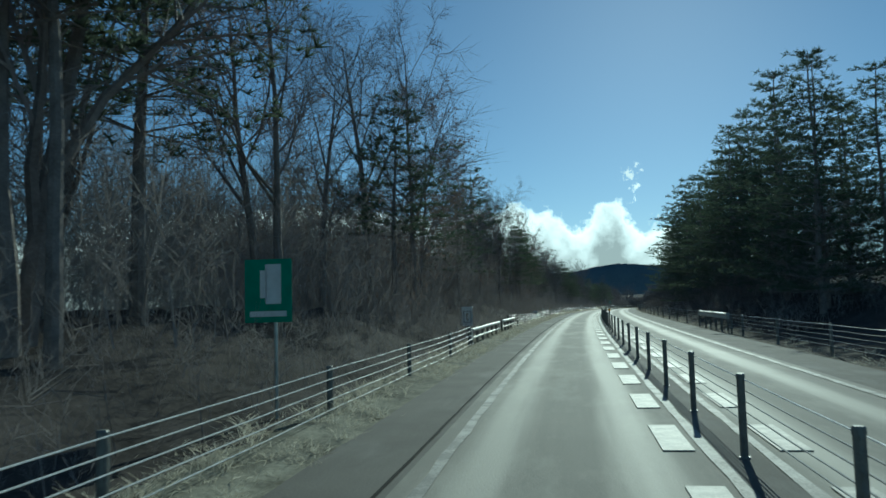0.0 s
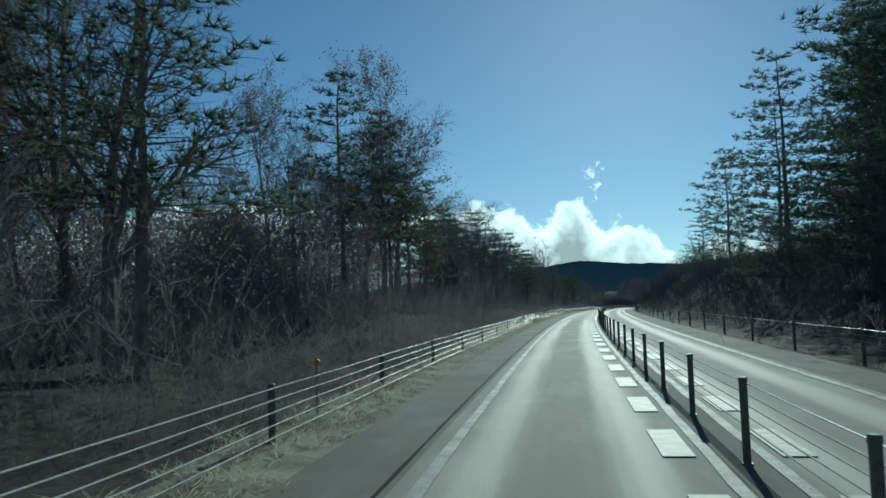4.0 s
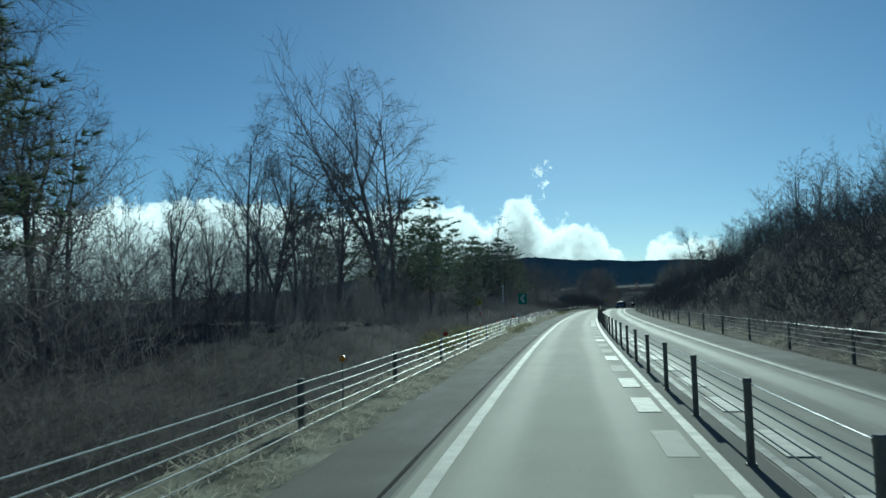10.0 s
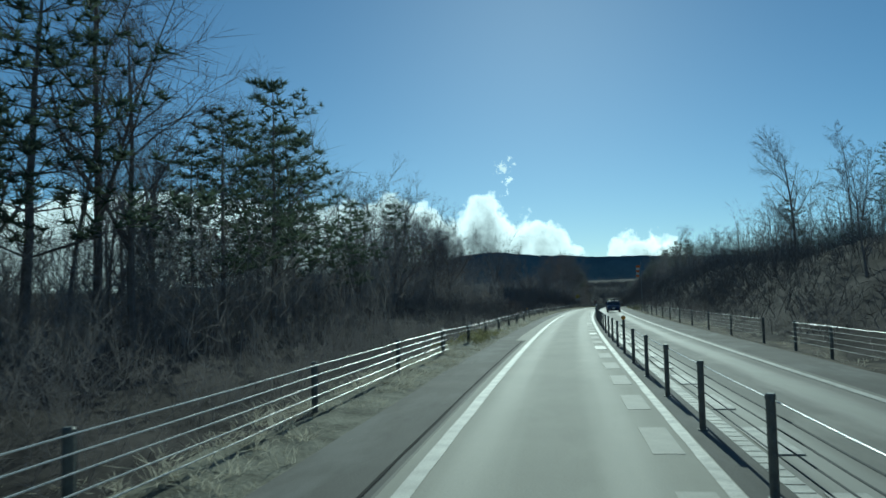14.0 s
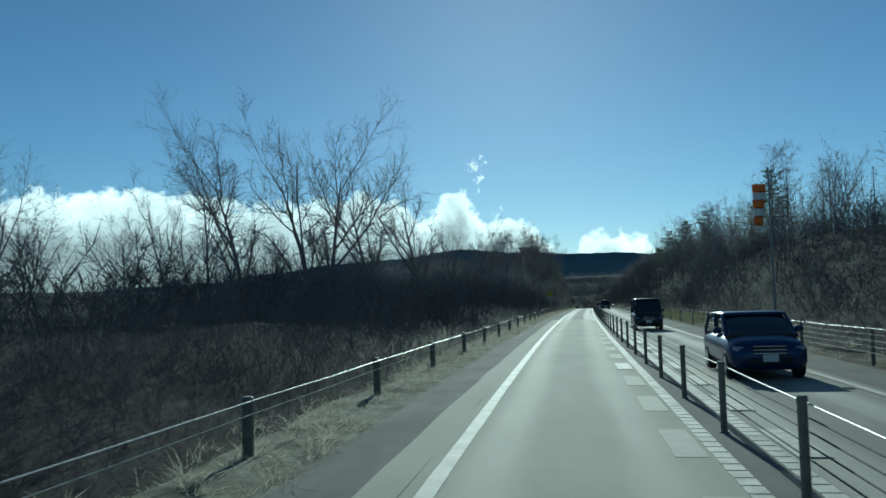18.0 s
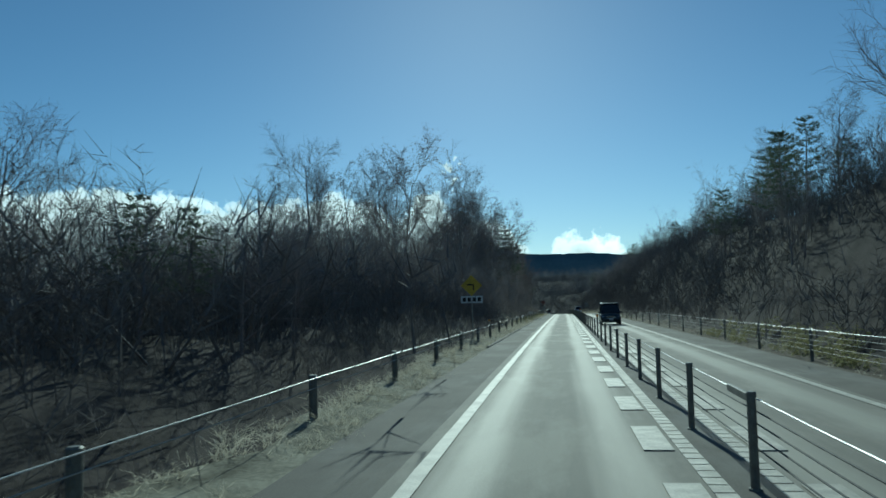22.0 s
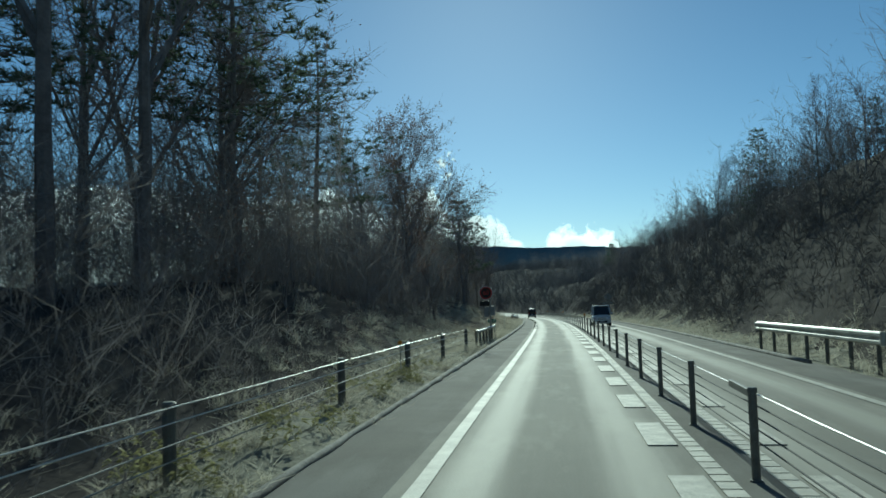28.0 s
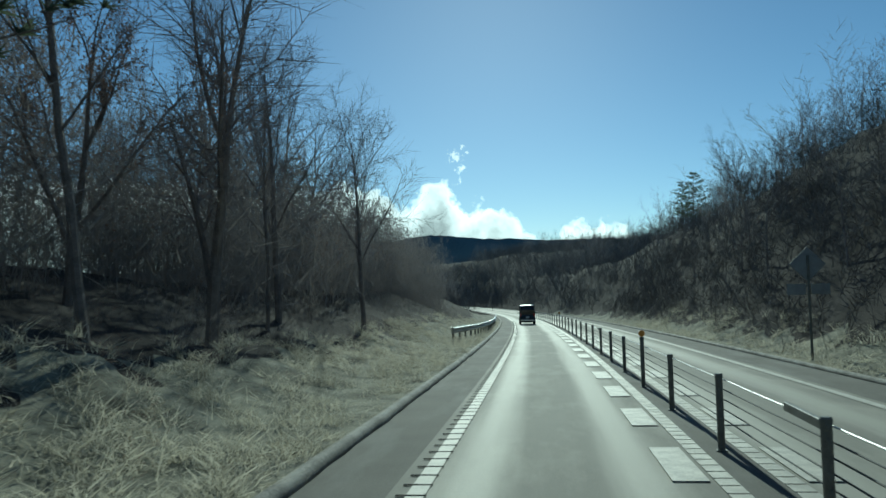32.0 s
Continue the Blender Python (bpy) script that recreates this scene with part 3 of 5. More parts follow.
for l0, l1, a in ((0.36, 0.58, 372), (1.04, 1.26, 290)):
    tagged(part("ribbed_line", blocks("ribbed_line", a, 860, l0, l1, 0.36, 0.045, M_PAINT, 0.014), None, road, "white ribbed line of short bars"), kind="stuff")
tagged(part("ribbed_line", blocks("ribbed_line", 684, 800, -3.05, -2.72, 0.5, 0.45, M_SEAM, 0.016), None, road, "dark cross grooves in the edge line"), kind="stuff")
dash = Buf()
dash.box((0, 1.0, 0.004), (0.4, 2.05, 0.012), 0.004)
thin = Buf()
thin.box((0, 1.0, 0.001), (0.4, 2.05, 0.004))
dash_paint, dash_faint = dash.mesh("dash", M_PAINT), thin.mesh("dash", M_GHOST)
for k in range(-2, 205):
    for side, lat in ((0, 0.1), (1, 1.52)):
        s = 4 * k + (2.25 if k > 74 else 0.5)
        faint = side == 0 and 166 < s < 470 and random.random() < 0.85
        d = part("dash", dash_faint if faint else dash_paint, None, road)
        d.matrix_basis = laid_pose(s, lat, 0.008)

# rounded asphalt kerb beside the late stretch, low at first and taller later
b = Buf()
ss = np.arange(520, 880, 0.75)
rad = 0.07 + 0.05 * smooth01((ss - 628) / 26)
wob = np.random.default_rng(8).normal(0, 0.014, len(ss))
pts = [tuple(on_road(s, -4.54 + 0.22 * float(smooth01((s - 630) / 60)) + w, 0.1 * (r - 0.07) / 0.07 * 0.3)) for s, r, w in zip(ss, rad, wob)]
b.tube(pts, list(rad + wob * 0.4), 8)
tagged(new("kerb", b.mesh("kerb", M_CONC, True)), "low rounded grey asphalt kerb at the grass edge", "kerb", kind="structure")
b = Buf()
pts = [tuple(on_road(s, 6.08, 0.02)) for s in np.arange(640, 880, 2.0)]
b.tube(pts, [0.1] * len(pts), 6)
tagged(new("kerb", b.mesh("kerb", M_CONC, True)), "low rounded grey asphalt kerb at the grass edge", "kerb", kind="structure")

# ---------------------------------------------------------------- barriers
barrier = thing("wire_rope_barrier", "central wire-rope barrier of dark steel posts and five cables", "barrier")


def post_mesh(h, r, mat):
    b = Buf()
    b.tube([(0, 0, -0.1), (0, 0, h - 0.06)], [r, r], 10)
    b.tube([(0, 0, h - 0.06), (0, 0, h - 0.015), (0, 0, h)], [r * 1.12, r * 1.12, r * 0.9], 10)
    b.tube([(0, 0, -0.02), (0, 0, 0.03)], [r * 1.6, r * 1.5], 8)
    for k in range(5):
        b.box((0, -r - 0.006, 0.42 + k * 0.13), (0.03, 0.02, 0.05))
    return b.mesh("post", mat)


POST = post_mesh(1.02, 0.047, M_POST)
POST_TALL = post_mesh(1.16, 0.047, M_POST)
cap = Buf()
cap.tube([(0, -0.012, 1.24), (0, 0.012, 1.24)], [0.075, 0.075], 14)
cap.tube([(0, 0, 1.12), (0, 0, 1.17)], [0.03, 0.03], 8)
CAP = cap.mesh("reflector", M_AMBER)
beam = Buf()
beam.box((-0.01, 0.5, 0.95), (0.05, 1.1, 0.085), 0.012)
BEAM = beam.mesh("joint_sleeve", M_POST)
AMBERS = (12, 35, 72, 84, 120, 132, 144, 168, 180, 192)
SLEEVES = (7, 14, 75, 84, 90, 95, 106, 112, 118, 123, 128, 134, 140, 145, 151, 156, 161, 167, 173, 177, 183, 189, 195)
XP = 0.8
for k in range(-5, 206):
    tall = k in AMBERS
    p = part("post", POST_TALL if tall else POST, None, barrier)
    p.matrix_basis = road_pose(4 * k, XP)
    if tall:
        part("reflector", CAP, None, p, "round amber reflector")
    if k in SLEEVES:
        part("joint_sleeve", BEAM, None, p)
# top cable pale, lower four mid grey, near black from 292 on
for a, c, rope in ((-20, 293, M_MIDCABLE), (292, 822, M_ROPE)):
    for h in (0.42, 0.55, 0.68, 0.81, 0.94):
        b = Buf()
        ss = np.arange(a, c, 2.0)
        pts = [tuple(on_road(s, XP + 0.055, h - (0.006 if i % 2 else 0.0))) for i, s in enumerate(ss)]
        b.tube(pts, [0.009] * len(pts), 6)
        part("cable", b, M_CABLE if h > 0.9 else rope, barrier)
for k in range(6):
    p = part("post", POST, None, barrier)
    p.matrix_basis = road_pose(290.0 + 4 * k, XP - 0.12)


def side_fence(name, lat, stretches, hs, drop, gap=7.0, wide=0.055):
    th = thing(name, "roadside guard cable fence of grey posts and steel cables", "guard fence")
    b = Buf()
    b.tube([(0, 0, -0.4), (0, 0, hs[0] + 0.03)], [wide, wide], 12)
    b.tube([(0, 0, hs[0] + 0.03), (0, 0, hs[0] + 0.05)], [wide * 1.08, wide * 0.8], 12)
    if wide > 0.06:
        b.box((0.0, -wide - 0.012, hs[0] * 0.72), (0.07, 0.03, 0.2), 0.01)
    b.box((0, 0.075, hs[0] * 0.55), (0.05, 0.03, hs[0] * 0.95))
    pm = b.mesh("post", M_POST)
    for a, c in stretches:
        for s in np.r_[np.arange(a, c - 1.0, gap), c]:
            p = part("post", pm, None, th)
            p.matrix_basis = road_pose(s, lat, drop + float(fence_rise(s, lat)))
        for n, h in enumerate(hs):
            b = Buf()
            side = (0.09 + 0.028 * n) * (1 if lat < 0 else -1)
            ss = np.r_[np.arange(a, c - 0.5, gap / 2), c]
            pts = [tuple(on_road(s, lat + side, h + drop + fence_rise(s, lat) - (0.012 if i % 2 else 0))) for i, s in enumerate(ss)]
            b.tube(pts, [0.0095 if lat < 0 and a < 330 else 0.008 if lat < 0 else 0.006] * len(pts), 6)
            # pale for these cables, mid grey for the others
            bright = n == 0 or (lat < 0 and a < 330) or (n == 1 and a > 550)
            part("cable", b, M_CABLE if bright else M_MIDCABLE, th)
    return th


side_fence("guard_cable_fence", -5.5, [(-23.3, 30.6), (48.4, 335.8)], (0.74, 0.58, 0.42, 0.25, 0.09), -0.06)
side_fence("guard_cable_fence", -5.5, [(336, 560)], (0.74, 0.58), -0.06, 7.0, 0.075)
side_fence("guard_cable_fence", -5.5, [(560.2, 652)], (0.74, 0.58, 0.36, 0.2), -0.06, 7.0, 0.075)
side_fence("guard_cable_fence", 6.9, [(-24, 42), (54, 338), (342.8, 636)], (0.97, 0.81, 0.65, 0.49, 0.33), -0.05)


def beam_rail(name, lat, a, c, h, mat, label, single=False):
    th = thing(name, label, "guard rail")
    face = 0.1 if lat < 0 else -0.1
    for hh, rad in (((h, 0.07),) if single else ((h, 0.075), (h - 0.32, 0.04)) if lat < 0 else ((h, 0.055), (h - 0.34, 0.055))):
        b = Buf()
        pts = [tuple(on_road(s, lat + face, hh)) for s in np.linspace(a, c, max(3, int((c - a) / 2)))]
        b.tube(pts, [rad] * len(pts), 10)
        part("pipe_rail", b, mat, th)
    b = Buf()
    b.tube([(0, 0, -0.4), (0, 0, h + 0.02)], [0.06, 0.06], 10)
    pm = b.mesh("post", M_POST)
    for s in np.arange(a + 0.4, c, 2.0):
        p = part("post", pm, None, th)
        p.matrix_basis = road_pose(s, lat, 0)
    e = Buf()
    e.box((0, 0, h - 0.15), (0.05, 0.5, 0.48), 0.02)
    em = e.mesh("end_plate", mat)
    for s in (a - 0.1, c + 0.1):
        p = part("end_plate", em, None, th)
        p.matrix_basis = road_pose(s, lat + face, 0)
    return th


beam_rail("pipe_guard_rail", -5.5, 30.9, 42.0, 0.78, M_RAIL, "pale painted two-pipe guard rail in front of the telephone")
beam_rail("pipe_guard_rail", -5.5, 44.0, 51.4, 0.8, M_RAIL, "pale painted two-pipe guard rail short piece")
beam_rail("pipe_guard_rail", -5.15, 653, 664.5, 0.76, M_RAIL, "pale painted single-pipe guard rail ending the cable fence", True)


def w_beam(lats, h, mat, label):
    """Corrugated steel guard rail. lats: rows of distance along the road and offset."""
    th = thing("guard_rail", label, "guard rail")
    a, c = lats[0][0], lats[-1][0]
    side = 1 if lats[0][1] < 0 else -1
    lat = lambda s: np.interp(s, [k[0] for k in lats], [k[1] for k in lats])
    prof = [(0.0, 0.175), (0.02, 0.16), (0.085, 0.13), (0.085, 0.065), (0.01, 0.025), (0.01, -0.025), (0.085, -0.065), (0.085, -0.13), (0.02, -0.16), (0.0, -0.175)]
    prof = prof + [(x - 0.008, z) for x, z in reversed(prof)]
    n = len(prof)
    piece = 4.0
    for s0 in np.arange(a, c - 0.5, piece):
        s1 = min(s0 + piece + 0.12, c)
        proud = 0.009 * (round((s0 - a) / piece) % 2)
        ss = np.linspace(s0, s1, 4)
        b = Buf()
        for s in ss:
            for x, z in prof:
                b.v.append(tuple(on_road(s, lat(s) + side * (0.1 + x + proud), h + z)))
        for r in range(3):
            for k in range(n):
                q = r * n + k, r * n + (k + 1) % n
                b.f.append((q[0], q[1], q[1] + n, q[0] + n))
        part("beam", b, mat, th)
    e = Buf()
    e.tube([(side * 0.1, 0, h - 0.175), (side * 0.1, 0, h + 0.175)], [0.09, 0.09], 14)
    em = e.mesh("end_cap", mat)
    for s in (a, c):
        p = part("end_cap", em, None, th)
        p.matrix_basis = road_pose(s, lat(s))
    b = Buf()
    b.tube([(0, 0, -0.4), (0, 0, h + 0.1)], [0.06, 0.06], 10)
    b.box((side * 0.06, 0, h), (0.09, 0.07, 0.2), 0.01)
    pm = b.mesh("post", M_POST)
    for s in np.arange(a + 0.6, c, 2.0):
        p = part("post", pm, None, th)
        p.matrix_basis = road_pose(s, lat(s))
    return th


w_beam([(42.5, 6.9), (53.0, 6.9)], 0.82, M_RAIL, "pale corrugated steel guard rail closing a gap in the cables")
w_beam([(636.3, 6.9), (649, 6.9)], 0.86, M_RAIL, "pale corrugated steel guard rail ending the cable fence")
w_beam([(746, -6.3), (754, -5.5), (765, -5.0), (806, -5.0)], 0.62, M_GALV, "galvanised corrugated guard rail bending with the road")
# ---------------------------------------------------------------- plants
rnd = random.Random(11)


def grow(buf_wood, buf_twig, base, direction, length, radius, level, spec, rr):
    """One limb and what grows on it."""
    segs = spec["segs"][level]
    p = Vector(base)
    d = Vector(direction).normalized()
    pts, rad = [tuple(p)], [radius]
    tips = []
    for i in range(segs):
        d = (d + Vector((rr.uniform(-1, 1), rr.uniform(-1, 1), rr.uniform(-1, 1))) * spec["bend"][level] + Vector((0, 0, spec["lift"][level]))).normalized()
        p = p + d * (length / segs)
        pts.append(tuple(p))
        rad.append(radius * (1 - (i + 1) / segs * spec["taper"][level]))
        tips.append((Vector(p), d.copy(), (i + 1) / segs, rad[-1]))
    buf = buf_wood if level < 2 else buf_twig
    if level < 3:
        buf.tube(pts, rad, spec["sides"][level], False)
    else:
        buf.sliver(pts[0], pts[-1], radius)
        return
    count = spec["count"][level]
    lo = spec["from"][level]
    for k in range(count):
        f = lo + (1 - lo) * (k + rr.random()) / count
        j = min(int(f * segs), segs - 1)
        a, c = Vector(pts[j]), Vector(pts[j + 1])
        q = a.lerp(c, f * segs - j)
        ax = (c - a).normalized()
        side = ax.cross(Vector((rr.uniform(-1, 1), rr.uniform(-1, 1), rr.uniform(-1, 1)))).normalized()
        spread = spec["spread"][level] * rr.uniform(0.7, 1.25)
        nd = ax * math.cos(spread) + side * math.sin(spread)
        ln = length * spec["ratio"][level] * rr.uniform(0.6, 1.2) * (1.15 - 0.55 * f)
        grow(buf_wood, buf_twig, q, nd, ln, max(rad[j] * spec["thin"][level], 0.007), level + 1, spec, rr)


BROADLEAF = dict(segs=(8, 4, 2, 1), bend=(0.07, 0.22, 0.3, 0), lift=(0.06, 0.09, 0.06, 0), taper=(0.85, 0.8, 0.8, 1), sides=(7, 4, 3, 3),
                 count=(12, 9, 18, 0), spread=(0.75, 0.8, 0.85, 0), ratio=(0.5, 0.55, 0.75, 0), thin=(0.5, 0.5, 0.55, 0))
BROADLEAF["from"] = (0.28, 0.2, 0.1, 0)
FORKED = dict(BROADLEAF, count=(8, 10, 18, 0), spread=(0.55, 0.7, 0.85, 0), ratio=(0.75, 0.52, 0.7, 0), thin=(0.65, 0.5, 0.55, 0))
FORKED["from"] = (0.18, 0.25, 0.1, 0)
SLENDER = dict(BROADLEAF, count=(14, 7, 15, 0), spread=(0.55, 0.7, 0.8, 0), ratio=(0.3, 0.52, 0.7, 0), thin=(0.4, 0.5, 0.55, 0))
SLENDER["from"] = (0.35, 0.2, 0.1, 0)


def bare_tree(seed, spec, height, girth, bark, label, leaves=0.0):
    rr = random.Random(seed)
    wood, twig = Buf(), Buf()
    grow(wood, twig, (0, 0, -0.4), (rr.uniform(-0.08, 0.08), rr.uniform(-0.08, 0.08), 1), height, girth, 0, spec, rr)
    th = thing("bare_tree", label, "tree")
    part("trunk", wood, bark, th)
    part("crown", twig, M_TWIG, th)
    if leaves:
        lf = Buf()
        for k in range(int(leaves)):
            v = Vector(rr.choice(twig.v))
            v = v + Vector((rr.gauss(0, 0.1), rr.gauss(0, 0.1), rr.gauss(0, 0.1)))
            a = Vector((rr.uniform(-1, 1), rr.uniform(-1, 1), rr.uniform(-1, 1))).normalized() * 0.055
            c = a.orthogonal().normalized() * 0.033
            lf.add([tuple(v - a), tuple(v + c), tuple(v + a), tuple(v - c * 0.8 + a * 0.2)], [(0, 1, 2, 3)])
        part("dead_leaves", lf, M_LEAF, th, "clinging reddish-brown dead leaves")
    return th


def tuft(buf, p, d, size, rr, count):
    """A brush of needles."""
    for k in range(count):
        v = (Vector((rr.uniform(-1, 1), rr.uniform(-1, 1), rr.uniform(-0.35, 0.8))).normalized() + d * 0.5).normalized()
        buf.sliver(p, p + v * size * rr.uniform(0.6, 1.15), size * 0.07)


def pine(seed, height, girth, crown_from, reach, label, layers=11, flat=True, needles=12):
    """A pine: bare lower trunk, tiers of nearly level limbs with flat plates of needle tufts."""
    rr = random.Random(seed)
    wood, leaf = Buf(), Buf()
    pts, rad = [], []
    x = y = 0.0
    for i in range(10):
        f = i / 9
        pts.append((x, y, -0.4 + f * (height + 0.4)))
        rad.append(girth * (1 - 0.88 * f))
        x += rr.uniform(-1, 1) * height * 0.008
        y += rr.uniform(-1, 1) * height * 0.008
    wood.tube(pts, rad, 8, False)
    for tier in range(layers):
        f = crown_from + (0.98 - crown_from) * (tier + rr.uniform(-0.2, 0.2)) / (layers - 1)
        f = min(max(f, 0.1), 0.99)
        z = f * height
        j = min(int(f * 9), 8)
        c = Vector(pts[j]).lerp(Vector(pts[j + 1]), f * 9 - j)
        shape = (1 - f) / (1 - crown_from)
        rlen = reach * (0.22 + 0.9 * min(shape * 1.25, 1.0) ** 0.8) * rr.uniform(0.75, 1.15)
        n = rr.choice((4, 5, 5, 6))
        a0 = rr.uniform(0, 6.28)
        for k in range(n):
            a = a0 + k * 6.283 / n + rr.uniform(-0.35, 0.35)
            ln = rlen * rr.uniform(0.6, 1.15)
            d = Vector((math.cos(a), math.sin(a), rr.uniform(-0.05, 0.3) if flat else rr.uniform(0.1, 0.5)))
            q, lp, lr = c.copy(), [tuple(c)], [girth * 0.22 * (1.1 - f * 0.6)]
            for i in range(3):
                q = q + d * ln / 3 + Vector((rr.uniform(-1, 1), rr.uniform(-1, 1), rr.uniform(-0.5, 0.7))) * ln * 0.05
                lp.append(tuple(q))
                lr.append(lr[0] * (1 - (i + 1) / 3.4))
            wood.tube(lp, lr, 3, False)
            m = max(5, int(ln * 4.6))
            for i in range(m):
                g = 0.3 + 0.75 * (i + rr.random()) / m
                base = Vector(lp[0]).lerp(Vector(lp[3]), min(g, 1.05))
                side = Vector((-d.y, d.x, 0)) * rr.gauss(0, 0.22) * ln * (1.15 - 0.5 * g)
                tp = base + side + Vector((0, 0, rr.uniform(0.0, 0.16)))
                if side.length > 0.25:
                    wood.spike(base, tp, 0.012)
                tuft(leaf, tp, Vector((d.x, d.y, 0.5)), rr.uniform(0.26, 0.42), rr, needles)
    th = thing("pine_tree", label, "tree")
    part("trunk", wood, M_BARK, th)
    part("crown", leaf, M_NEEDLE, th)
    return th


def larch(seed, height, label):
    """A leafless larch: straight mast with many thin level branches."""
    rr = random.Random(seed)
    wood, twig = Buf(), Buf()
    wood.tube([(0, 0, -0.4), (0.05, 0, height * 0.5), (0, 0.05, height)], [height * 0.013, height * 0.009, 0.015], 7, False)
    for k in range(70):
        f = 0.22 + 0.77 * k / 69
        z = f * height
        a = k * 2.4 + rr.uniform(-0.3, 0.3)
        ln = height * 0.24 * (1.04 - f) ** 0.75 * rr.uniform(0.7, 1.15)
        tip = Vector((math.cos(a) * ln, math.sin(a) * ln, z + ln * rr.uniform(-0.12, 0.3)))
        twig.tube([(0, 0, z), tuple(Vector((0, 0, z)).lerp(tip, 0.5) - Vector((0, 0, ln * 0.06))), tuple(tip)], [0.03, 0.018, 0.006], 3, False)
        for i in range(7):
            q = Vector((0, 0, z)).lerp(tip, rr.uniform(0.25, 1))
            twig.spike(q, q + Vector((rr.uniform(-1, 1), rr.uniform(-1, 1), rr.uniform(-0.5, 0.7))) * 0.45, 0.01)
    th = thing("larch_tree", label, "tree")
    part("trunk", wood, M_BARK, th)
    part("branches", twig, M_TWIG, th)
    return th


KINDS = {
    "broad": [bare_tree(21, BROADLEAF, 10, 0.15, M_BARK, "leafless broad-crowned tree with grey-brown twigs"), bare_tree(22, BROADLEAF, 10, 0.13, M_BARK, "leafless broad-crowned tree with grey-brown twigs"),
              bare_tree(23, BROADLEAF, 10, 0.17, M_BARK, "leafless broad-crowned tree with grey-brown twigs")],
    "fork": [bare_tree(31, FORKED, 8, 0.17, M_BARK, "leafless tree forking low into rising limbs"), bare_tree(32, FORKED, 8, 0.15, M_BARK, "leafless tree forking low into rising limbs"),
             bare_tree(35, FORKED, 8, 0.16, M_BARK, "leafless tree forking low into rising limbs")],
    "slim": [bare_tree(41, SLENDER, 11, 0.1, M_BARK, "slender leafless tree with a narrow crown"), bare_tree(42, SLENDER, 11, 0.09, M_BARK, "slender leafless tree with a narrow crown"),
             bare_tree(43, SLENDER, 11, 0.11, M_BARK, "slender leafless tree with a narrow crown")],
    "brown": [bare_tree(51, BROADLEAF, 9, 0.13, M_BARK, "tree still holding reddish-brown dead leaves", 2800), bare_tree(52, FORKED, 7.5, 0.13, M_BARK, "tree still holding reddish-brown dead leaves", 2800)],
    "birch": [bare_tree(61, SLENDER, 11, 0.1, M_BIRCH, "white-barked birch with a thin bare crown")],
    "pine": [pine(71, 12, 0.17, 0.4, 3.3, "tall dark green pine with flat tiers of needles"), pine(72, 12, 0.15, 0.48, 3.0, "tall dark green pine with flat tiers of needles"),
             pine(73, 12, 0.18, 0.34, 3.5, "tall dark green pine with flat tiers of needles")],
    "fir": [pine(74, 14, 0.2, 0.1, 4.5, "dense dark conifer with level drooping tiers to near the ground", 15), pine(75, 14, 0.2, 0.08, 4.2, "dense dark conifer with level drooping tiers to near the ground", 16)],
    "tuftpine": [pine(76, 9, 0.13, 0.35, 2.6, "small rough-topped pine with upturned needle tufts", 10, False, 13), pine(77, 9, 0.13, 0.3, 2.8, "small rough-topped pine with upturned needle tufts", 10, False, 13)],
    "larch": [larch(81, 11, "leafless larch with a straight mast and level branches"), larch(82, 11, "leafless larch with a straight mast and level branches")],
}
TALL = {}
for trees in KINDS.values():
    for tree in trees:
        TALL[tree.name] = max(w.co.z for piece in tree.children for w in piece.data.vertices)
used = set()


def plant(kind, s, lat, height, turn=None, which=None):
    """A tree of that height on the ground."""
    src = KINDS[kind][rnd.randrange(len(KINDS[kind])) if which is None else which]
    m = road_pose(s, lat, height_at(s, lat) - 0.05, rnd.uniform(0, 360) if turn is None else turn, height / TALL[src.name])
    if src.name not in used:
        used.add(src.name)
        src.matrix_basis = m
        return src
    return copy_thing(src, m)


def wood_zone(a, c, lat0, lat1, per10, mix, h0, h1):
    kinds = [k for k, w in mix for _ in range(w)]
    for _ in range(int((c - a) / 10 * per10)):
        s = rnd.uniform(a, c)
        lat = lat0 + (lat1 - lat0) * rnd.random()
        plant(rnd.choice(kinds), s, lat, rnd.uniform(h0, h1))


# woods beside the near carriageway
wood_zone(-5, 45, -9.5, -20, 3.4, (("pine", 6), ("broad", 4), ("brown", 2), ("fork", 1)), 11, 16)
wood_zone(45, 80, -10, -20, 3.4, (("pine", 4), ("broad", 4), ("brown", 3), ("fork", 1)), 9.5, 12.5)
wood_zone(80, 138, -10, -20, 3.4, (("pine", 4), ("broad", 4), ("brown", 3), ("fork", 1)), 12, 16)
wood_zone(138, 190, -11, -17, 3.0, (("broad", 4), ("pine", 4), ("slim", 2), ("brown", 1)), 9.5, 12.5)
wood_zone(125, 215, -12, -21, 3.6, (("broad", 4), ("pine", 4), ("slim", 2), ("brown", 1)), 9.5, 13)
wood_zone(185, 232, -11, -16, 3.0, (("pine", 4), ("slim", 3), ("broad", 3)), 9, 11.5)
wood_zone(352, 385, -10.5, -15, 2.4, (("fork", 2), ("broad", 2), ("tuftpine", 1)), 6.5, 8.5)
wood_zone(215, 268, -12, -20, 4.6, (("broad", 3), ("fork", 4), ("tuftpine", 1)), 7.5, 10.5)
wood_zone(268, 325, -12, -20, 3.4, (("tuftpine", 6), ("fork", 2), ("broad", 1)), 7.5, 10.5)
wood_zone(322, 352, -11, -19, 4.0, (("broad", 3), ("fork", 3), ("slim", 1), ("tuftpine", 1)), 8.5, 12)
wood_zone(350, 398, -12, -20, 2.8, (("fork", 4), ("broad", 3)), 8, 11)
